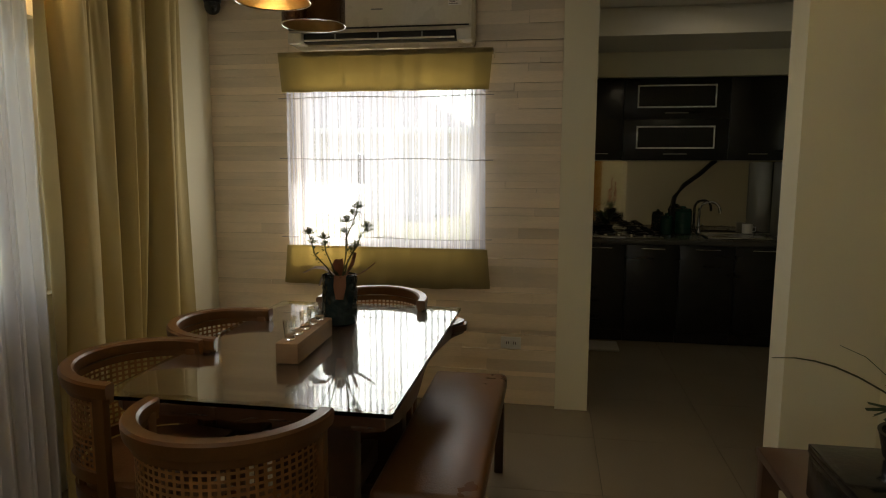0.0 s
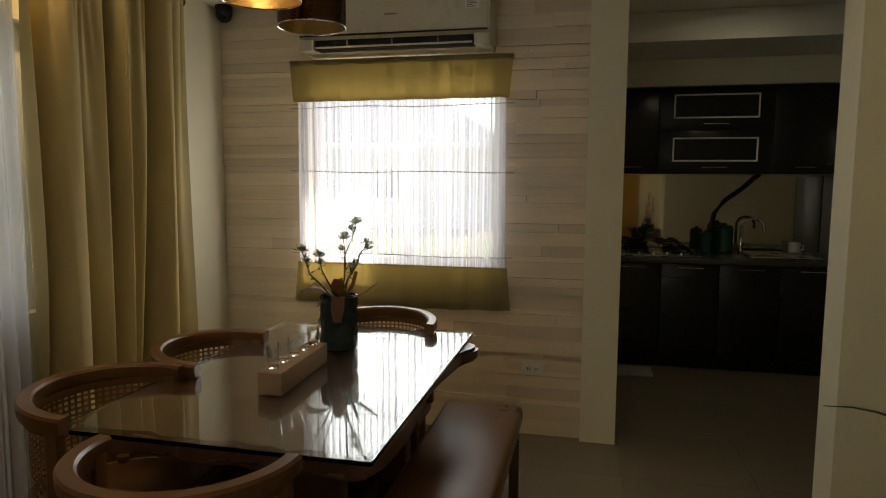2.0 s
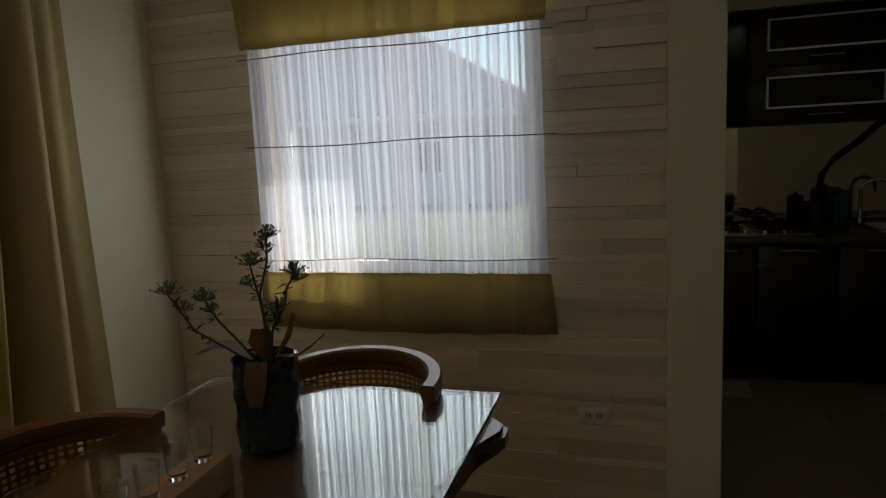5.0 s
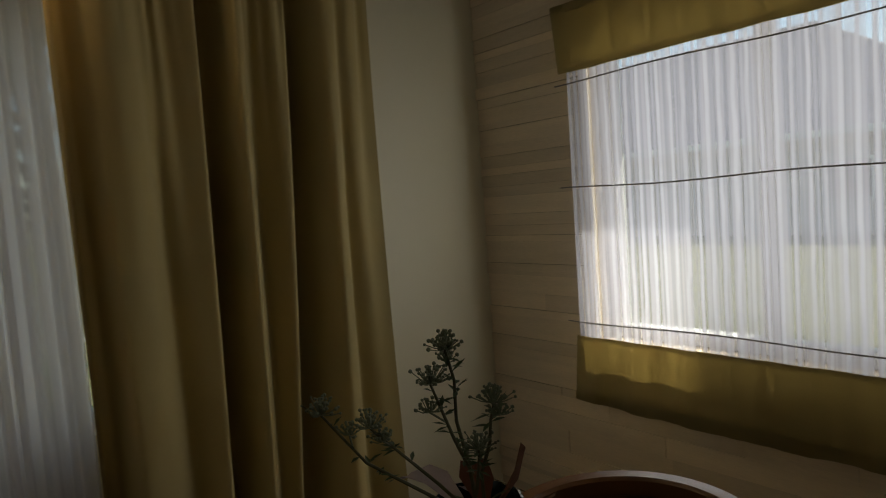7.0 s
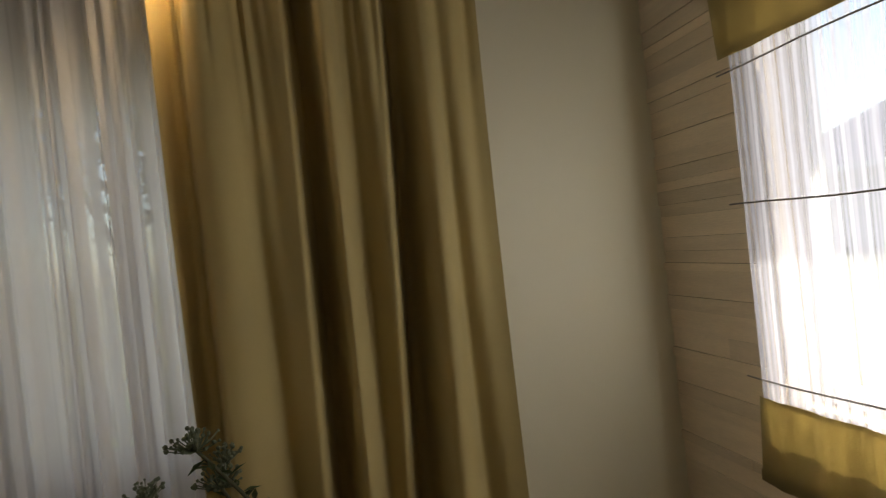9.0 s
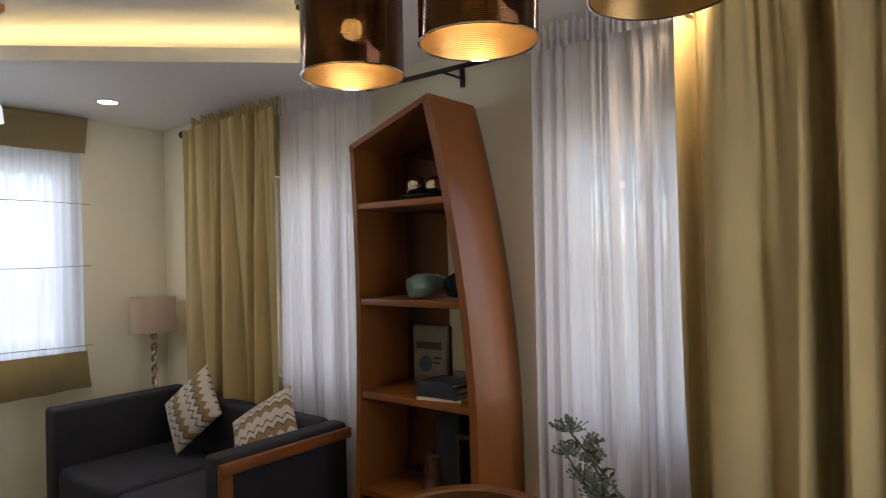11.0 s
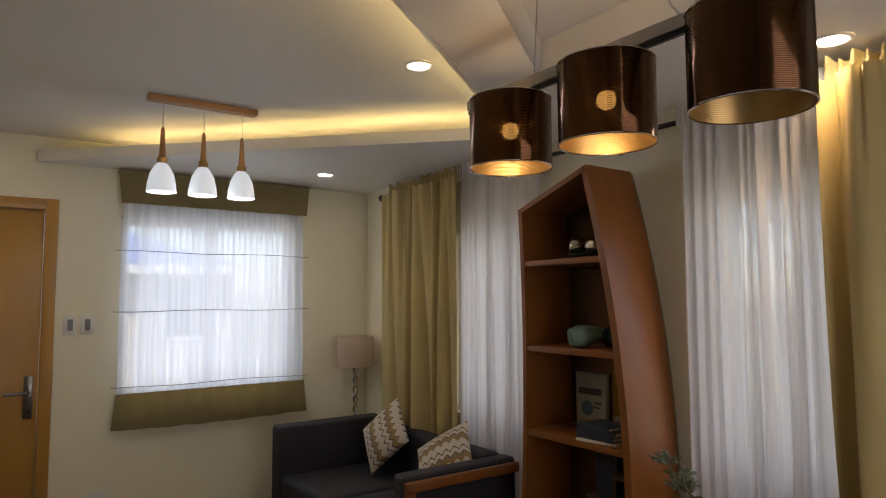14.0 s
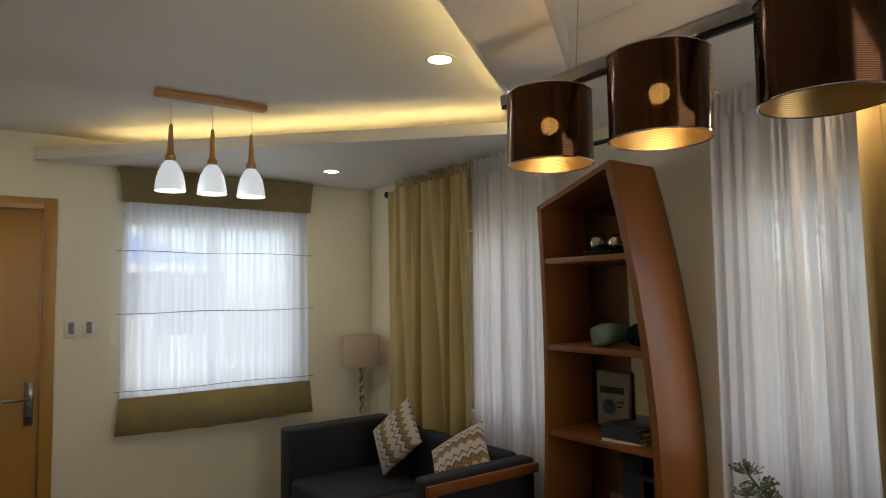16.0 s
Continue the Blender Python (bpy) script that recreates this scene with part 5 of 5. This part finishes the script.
# ---- floor lamp ----
lm = thing("floor_lamp", 0.20, -4.69, 0, "floor lamp with twisted metal stem and taupe drum shade", "floor lamp")
part("base", lathe([(0.11, 0), (0.11, 0.012), (0.10, 0.02), (0.02, 0.03), (0.0, 0.03)], 28), "brass", lm)
for ph in (0, math.pi):
    part("stem", tube([(0.012 * math.cos(ph + z * 46), 0.012 * math.sin(ph + z * 46), 0.028 + z) for z in [i * 0.0105 for i in range(101)]], 0.0085, 7), "brass" if ph else "steel", lm, "twisted metal strand")
bm = bmesh.new()
R = 0.132
ring = [[bm.verts.new((R * k * math.cos(2 * math.pi * i / 40), R * k * math.sin(2 * math.pi * i / 40), z)) for i in range(40)] for z, k in ((1.07, 1.0), (1.28, 0.97))]
for i in range(40):
    bm.faces.new((ring[0][i], ring[0][(i + 1) % 40], ring[1][(i + 1) % 40], ring[1][i]))
bmesh.ops.solidify(bm, geom=bm.faces[:], thickness=0.002)
part("shade", bm, "lampshade", lm, "taupe cloth drum shade")
part("lamp_holder", lathe([(0.012, 1.06), (0.016, 1.10), (0.016, 1.15), (0.0, 1.15)], 12), "black", lm)
bm = box(-0.13, 0.13, -0.002, 0.002, 1.148, 1.152)
part("spider", bm, "black", lm)

# ---- round black table in the living room ----
ct = thing("round_coffee_table", 1.46, -3.64, 0, "round black coffee table", "coffee table")
part("top", lathe([(0.43, 0.40), (0.44, 0.405), (0.44, 0.425), (0.43, 0.43), (0.0, 0.43)], 64), "blackgloss", ct)
part("pedestal", lathe([(0.17, 0.0), (0.17, 0.015), (0.04, 0.03), (0.035, 0.38), (0.10, 0.40), (0.0, 0.40)], 28), "black", ct)

# ---- side console with tray and flowers ----
cs = thing("side_console", 3.005, -1.99, 0, "low dark brown wooden side console against the wall", "side table")
part("top", box(-0.34, 0.345, -0.30, 0.30, 0.522, 0.55, 0.004), "wood_dark", cs)
for sx in (-0.31, 0.315):
    for sy in (-0.27, 0.27):
        part("leg", box(sx - 0.025, sx + 0.025, sy - 0.025, sy + 0.025, 0, 0.521, 0.003), "wood_dark", cs)
part("apron", box(-0.285, 0.29, -0.285, -0.265, 0.43, 0.521), "wood_dark", cs)
part("apron", box(-0.285, 0.29, 0.265, 0.285, 0.43, 0.521), "wood_dark", cs)
bx = thing("black_gloss_box", 3.01, -2.132, 0.5502, "deep black gloss box on the side console", "box")
part("case", box(-0.31, 0.31, -0.15, 0.15, 0, 0.112, 0.004), "blackgloss", bx)
part("lid", box(-0.312, 0.312, -0.152, 0.152, 0.1135, 0.138, 0.003), "blackgloss", bx)
fp = thing("potted_plant", 2.92, -2.07, 0.6886, "black pot with red orange flower spikes and long grass blades", "potted plant")
part("pot", lathe([(0.07, 0), (0.082, 0.008), (0.094, 0.062), (0.097, 0.072), (0.088, 0.072), (0.082, 0.058), (0.0, 0.055)], 32), "blackgloss", fp)
part("grass_blade", blade([(0.0, 0.0, 0.10), (-0.04, 0.027, 0.134), (-0.08, 0.05, 0.16), (-0.125, 0.076, 0.183), (-0.17, 0.10, 0.199), (-0.21, 0.121, 0.206), (-0.25, 0.14, 0.207), (-0.30, 0.16, 0.20)], 0.009), "stem", fp, "dark arching blade")
part("grass_blade", blade([(0.0, 0.0, 0.10), (-0.05, 0.06, 0.18), (-0.10, 0.10, 0.23), (-0.15, 0.13, 0.25)], 0.003), "leaf", fp, "thin green blade")
rnd = random.Random(9)
for k in range(30):
    a = rnd.uniform(0, 6.28)
    r = rnd.uniform(0.05, 0.14)
    part("leaf", blade([(0, 0, 0.055), (0.5 * r * math.cos(a), 0.5 * r * math.sin(a), 0.13), (r * math.cos(a), r * math.sin(a), rnd.uniform(0.08, 0.19))], 0.014), "leaf", fp)
for dx, dy, h in ((0.005, 0.02, 0.54), (-0.03, 0.05, 0.36), (0.06, 0.0, 0.47)):
    spike = part("flower_spike", tube([(0.3 * dx, 0.3 * dy, 0.055), (0.8 * dx, 0.8 * dy, 0.5 * h), (dx, dy, h)], 0.004, 6, radius_end=0.002), "leaf", fp, "green flower stalk")
    bm = bmesh.new()
    for i in range(int(340 * h)):
        w = rnd.random()
        z = 0.17 + (h - 0.17) * w
        a = 2.4 * i
        r = 0.040 * (1.1 - 0.75 * w) * rnd.uniform(0.5, 1.1)
        p = Vector((dx, dy, z))
        out = Vector((math.cos(a), math.sin(a), rnd.uniform(-0.1, 0.6)))
        side = out.cross(Vector((0, 0, 1))).normalized() * rnd.uniform(0.004, 0.008)
        tip = p + out * r
        mid = p + out * r * 0.55 + Vector((0, 0, 0.006))
        bm.faces.new([bm.verts.new(q) for q in (p, mid + side, tip, mid - side)])
    bmesh.ops.solidify(bm, geom=bm.faces[:], thickness=0.0015)
    tagged(part("petals", bm, "red", spike, smooth=False), "small red orange petals round the stalk", kind="stuff")
pf = thing("picture_frame", XE - 0.002, -1.30, 1.585, "black framed picture with a pale mount on the wall", "picture")
for a, b, c, d in ((-0.30, -0.255, 0, 0.80), (0.255, 0.30, 0, 0.80), (-0.255, 0.255, 0, 0.045), (-0.255, 0.255, 0.755, 0.80)):
    part("frame_bar", box(-0.028, 0, a, b, c, d, 0.003), "black", pf)
part("mount", box(-0.010, -0.004, -0.254, 0.254, 0.046, 0.754), "white", pf)

# ---- kitchen ----
KX0, KX1, KF = 2.225, 3.84, 1.50
for i, (x0, x1) in enumerate(((KX0, 2.62), (2.62, 3.02), (3.02, 3.43), (3.43, KX1))):
    cb = thing("base_cabinet", (x0 + x1) / 2, 1.83, 0, "dark espresso kitchen base cabinet with a steel bar handle", "cabinet", "kitchen base cabinets")
    w = (x1 - x0) / 2
    part("body", box(-w + 0.001, w - 0.001, -0.31, 0.33, 0.09, 0.789), "espresso", cb)
    part("plinth", box(-w + 0.001, w - 0.001, -0.27, 0.33, 0, 0.089), "black", cb)
    dr = part("door", box(-w + 0.003, w - 0.003, -0.331, -0.311, 0.10, 0.782, 0.002), "espresso", cb)
    bm = tube([(-0.09, -0.338, 0.755), (-0.09, -0.352, 0.755), (0.09, -0.352, 0.755), (0.09, -0.338, 0.755)], 0.005, 8)
    part("handle", bm, "chrome", dr, "steel bar handle")
wt = thing("worktop", (KX0 + KX1) / 2, 1.81, 0.79, "dark speckled granite kitchen worktop", "worktop")
part("slab", box(-(KX1 - KX0) / 2, (KX1 - KX0) / 2, -0.345, 0.355, 0, 0.036, 0.004), "granite", wt)
CT = 0.8262
structure("backsplash", box(KX0, 4.42, 2.155, 2.169, CT + 0.002, 1.437), "splash", "reflective beige kitchen backsplash")
UC = ((2.225, 2.60, False), (2.60, 3.42, True), (3.42, 3.86, False))
for x0, x1, glazed in UC:
    w = (x1 - x0) / 2
    cb = thing("wall_cabinet", (x0 + x1) / 2, 2.02, 1.44, "dark espresso wall cabinet" + (" with two white framed lift-up doors" if glazed else " with a plain door"), "cabinet", "kitchen wall cabinets")
    part("body", box(-w + 0.001, w - 0.001, -0.14, 0.148, 0, 0.655), "espresso", cb)
    if glazed:
        for z0, z1 in ((0.004, 0.324), (0.330, 0.652)):
            dr = part("door", box(-w + 0.003, w - 0.003, -0.161, -0.141, z0, z1, 0.002), "espresso", cb)
            a, b, c, d = -0.305, 0.305, z0 + 0.088, z0 + 0.270
            for q in ((a, b, c, c + 0.012), (a, b, d - 0.012, d), (a, a + 0.012, c + 0.012, d - 0.012), (b - 0.012, b, c + 0.012, d - 0.012)):
                part("frame_strip", box(q[0], q[1], -0.168, -0.162, q[2], q[3], 0.001), "alu", dr, "white aluminium frame strip")
            part("pane", box(a + 0.013, b - 0.013, -0.1655, -0.1625, c + 0.013, d - 0.013), "blackgloss", dr, "dark glass pane")
            part("handle", tube([(-0.09, -0.166, z0 + 0.045), (-0.09, -0.182, z0 + 0.045), (0.09, -0.182, z0 + 0.045), (0.09, -0.166, z0 + 0.045)], 0.004, 8), "chrome", dr)
    else:
        dr = part("door", box(-w + 0.003, w - 0.003, -0.161, -0.141, 0.004, 0.652, 0.002), "espresso", cb)
        part("handle", tube([(-0.07, -0.166, 0.05), (-0.07, -0.182, 0.05), (0.07, -0.182, 0.05), (0.07, -0.166, 0.05)], 0.004, 8), "chrome", dr)
# hob
hb = thing("gas_hob", 2.62, 1.80, CT, "black gas hob with iron pan supports", "hob")
part("plate", box(-0.29, 0.29, -0.24, 0.24, 0, 0.012, 0.003), "steel", hb)
for bx_, by_ in ((-0.16, -0.09), (0.14, -0.09), (-0.16, 0.12), (0.14, 0.12)):
    part("burner", lathe([(0.05, 0.012), (0.052, 0.024), (0.03, 0.034), (0.0, 0.034)], 20, bx_, by_, 0), "black", hb)
    bm = bmesh.new()
    for a in range(4):
        c, s = math.cos(a * math.pi / 2 + 0.785), math.sin(a * math.pi / 2 + 0.785)
        tube([(bx_ + 0.115 * c, by_ + 0.115 * s, 0.012), (bx_ + 0.11 * c, by_ + 0.11 * s, 0.05), (bx_ + 0.03 * c, by_ + 0.03 * s, 0.05)], 0.006, 6, bm)
    tube([(bx_ + 0.112 * math.cos(i * 0.2618), by_ + 0.112 * math.sin(i * 0.2618), 0.03) for i in range(25)], 0.005, 6, bm)
    part("pan_support", bm, "black", hb)
for k in range(4):
    part("knob", lathe([(0.016, 0.012), (0.014, 0.030), (0.0, 0.030)], 14, -0.15 + 0.1 * k, -0.21, 0), "chrome", hb)
# jars, faucet, sink, mug, plant
for x, y, h, r, lab in ((2.985, 1.93, 0.145, 0.052, "green ribbed glass jar with a lid on the worktop"), (3.13, 2.0, 0.20, 0.072, "tall dark green glass jar with a lid on the worktop")):
    jr = thing("storage_jar", x, y, CT, lab, "jar", "green jars")
    n = 13
    pr = [(r * 0.9, 0.0)] + [(r * (1.0 + 0.035 * math.sin(i * 2.2)), h * (i + 0.5) / n) for i in range(n)] + [(r * 0.85, h), (0, h)]
    part("glass", lathe(pr, 28), "greenglass", jr)
    part("lid", lathe([(r * 0.9, h), (r * 0.92, h + 0.012), (r * 0.3, h + 0.02), (r * 0.2, h + 0.035), (0, h + 0.036)], 28), "greenglass", jr)
fc = thing("kitchen_faucet", 3.27, 2.06, CT, "chrome swan neck kitchen faucet", "faucet")
part("base", lathe([(0.026, 0), (0.026, 0.012), (0.014, 0.03), (0.013, 0.06), (0.0, 0.06)], 18), "chrome", fc)
part("spout", tube([(0, 0, 0.05), (0, 0, 0.20)] + [(0.075 - 0.075 * math.cos(a), -0.02 * a, 0.20 + 0.07 * math.sin(a)) for a in [i * 0.26 for i in range(1, 13)]] + [(0.152, -0.065, 0.175)], 0.011, 10), "chrome", fc)
part("lever", tube([(0.0, -0.015, 0.05), (0.02, -0.07, 0.085)], 0.006, 8), "chrome", fc)
sk = thing("kitchen_sink", 3.49, 1.82, CT, "steel inset kitchen sink with a raised rim", "sink")
bm = bmesh.new()
for q in ((-0.24, 0.24, -0.20, -0.175), (-0.24, 0.24, 0.175, 0.20), (-0.24, -0.215, -0.175, 0.175), (0.215, 0.24, -0.175, 0.175)):
    add_box(bm, *q, 0, 0.014, 0.004)
part("rim", bm, "chrome", sk)
part("bowl", box(-0.214, 0.214, -0.174, 0.174, 0.0005, 0.003), "steel", sk)
part("drain_rack", tube([(0.10, -0.16, 0.018), (0.15, 0.0, 0.022), (0.20, 0.14, 0.018)], 0.006, 8), "chrome", sk)
mg = thing("white_mug", 3.66, 2.06, CT, "pale mug standing behind the kitchen sink", "mug")
part("cup", lathe([(0.032, 0), (0.04, 0.01), (0.042, 0.085), (0.038, 0.085), (0.036, 0.012), (0, 0.01)], 22), "white", mg)
part("ear", tube([(0.04, 0, 0.065), (0.066, 0, 0.06), (0.066, 0, 0.03), (0.04, 0, 0.022)], 0.005, 8), "white", mg)
hp = thing("herb_pot", 2.50, 2.02, CT, "small dark leafy pot plant beside the hob", "potted plant")
part("pot", lathe([(0.05, 0), (0.065, 0.07), (0.06, 0.07), (0.0, 0.06)], 22), "black", hp)
for k in range(22):
    a, r = rnd.uniform(0, 6.28), rnd.uniform(0.06, 0.12)
    part("leaf", blade([(0, 0, 0.06), (0.5 * r * math.cos(a), 0.5 * r * math.sin(a), 0.13), (r * math.cos(a), r * math.sin(a), rnd.uniform(0.10, 0.19))], 0.013), "leaf", hp)
ho = thing("black_hose", 3.10, 2.13, CT, "black flexible hose running up to the cabinet", "hose")
part("pipe", tube([(-0.03, 0, 0.0), (-0.035, 0, 0.20), (-0.02, 0, 0.30), (0.05, 0, 0.40), (0.18, 0, 0.50), (0.26, 0, 0.58), (0.30, 0, 0.612)], 0.016, 10), "black", ho)
fg = thing("refrigerator", 4.15, 1.80, 0, "dark grey steel refrigerator beside the worktop", "refrigerator")
part("body", box(-0.29, 0.29, -0.30, 0.34, 0.02, 1.43, 0.01), "fridge", fg)
for z0, z1 in ((0.03, 0.88), (0.89, 1.425)):
    dr = part("door", box(-0.288, 0.288, -0.345, -0.302, z0, z1, 0.01), "fridge", fg)
    part("handle", tube([(0.24, -0.348, z0 + 0.12), (0.24, -0.375, z0 + 0.13), (0.24, -0.375, z1 - 0.13), (0.24, -0.348, z1 - 0.12)], 0.008, 8), "steel", dr)
mt = thing("kitchen_mat", 2.40, 1.33, 0, "pale grey woven kitchen mat on the floor", "mat")
part("mat", box(-0.17, 0.17, -0.12, 0.12, 0.0, 0.02, 0.009), "matcloth", mt)

# ---- floor tiles ----
floor_ob = bpy.data.objects["floor"]


def unit_box(name, mat, bev=0.0):
    bm = box(-0.5, 0.5, -0.5, 0.5, -0.5, 0.5)
    return finish(bm, name, mat, False)


tile_me = unit_box("tile", "tile")
S = 0.60
for i in range(9):
    for j in range(13):
        x0, y0 = max(0.0, -0.12 + i * S), max(YS, -5.22 + j * S)
        x1, y1 = min(5.0, -0.12 + (i + 1) * S), min(2.16, -5.22 + (j + 1) * S)
        if x1 - x0 < 0.03 or y1 - y0 < 0.03 or x0 > 4.99:
            continue
        t = new("tile", tile_me)
        t.parent = floor_ob
        t.location = ((x0 + x1) / 2, (y0 + y1) / 2, -0.006)
        t.scale = (x1 - x0 - 0.0018, y1 - y0 - 0.0018, 0.012)

# ---- travertine strips on the north wall ----
strip_me = unit_box("stone_strip", "stone")
north = bpy.data.objects["wall_north"]
rnd = random.Random(77)
z = 0.0
while z < SOFFIT - 0.01:
    h = rnd.choice((0.024, 0.030, 0.038, 0.045, 0.06, 0.07, 0.085))
    h = min(h, SOFFIT - z)
    x = 0.002
    while x < 2.080:
        w = min(rnd.uniform(0.28, 0.95), 2.080 - x)
        if 2.080 - x - w < 0.12:
            w = 2.080 - x
        segs = [(x, x + w)]
        if z + h > N_WIN[2] and z < N_WIN[3]:
            segs = [(a, min(b, N_WIN[0])) for a, b in segs if a < N_WIN[0]] + [(max(a, N_WIN[1]), b) for a, b in segs if b > N_WIN[1]]
        for a, b in segs:
            if b - a < 0.01:
                continue
            d = rnd.choice((0.0, 0.002, 0.003, 0.005)) if h > 0.05 else rnd.choice((0.002, 0.006, 0.010))
            if a > 1.3:
                d = rnd.choice((0.0, 0.004, 0.010, 0.016, 0.022))
            s = new("stone_strip", strip_me)
            s.parent = north
            s.location = ((a + b) / 2, 0.011 - (0.010 + d) / 2, z + h / 2)
            s.scale = (b - a - 0.001, 0.010 + d, h - 0.0008)
        x += w
    z += h
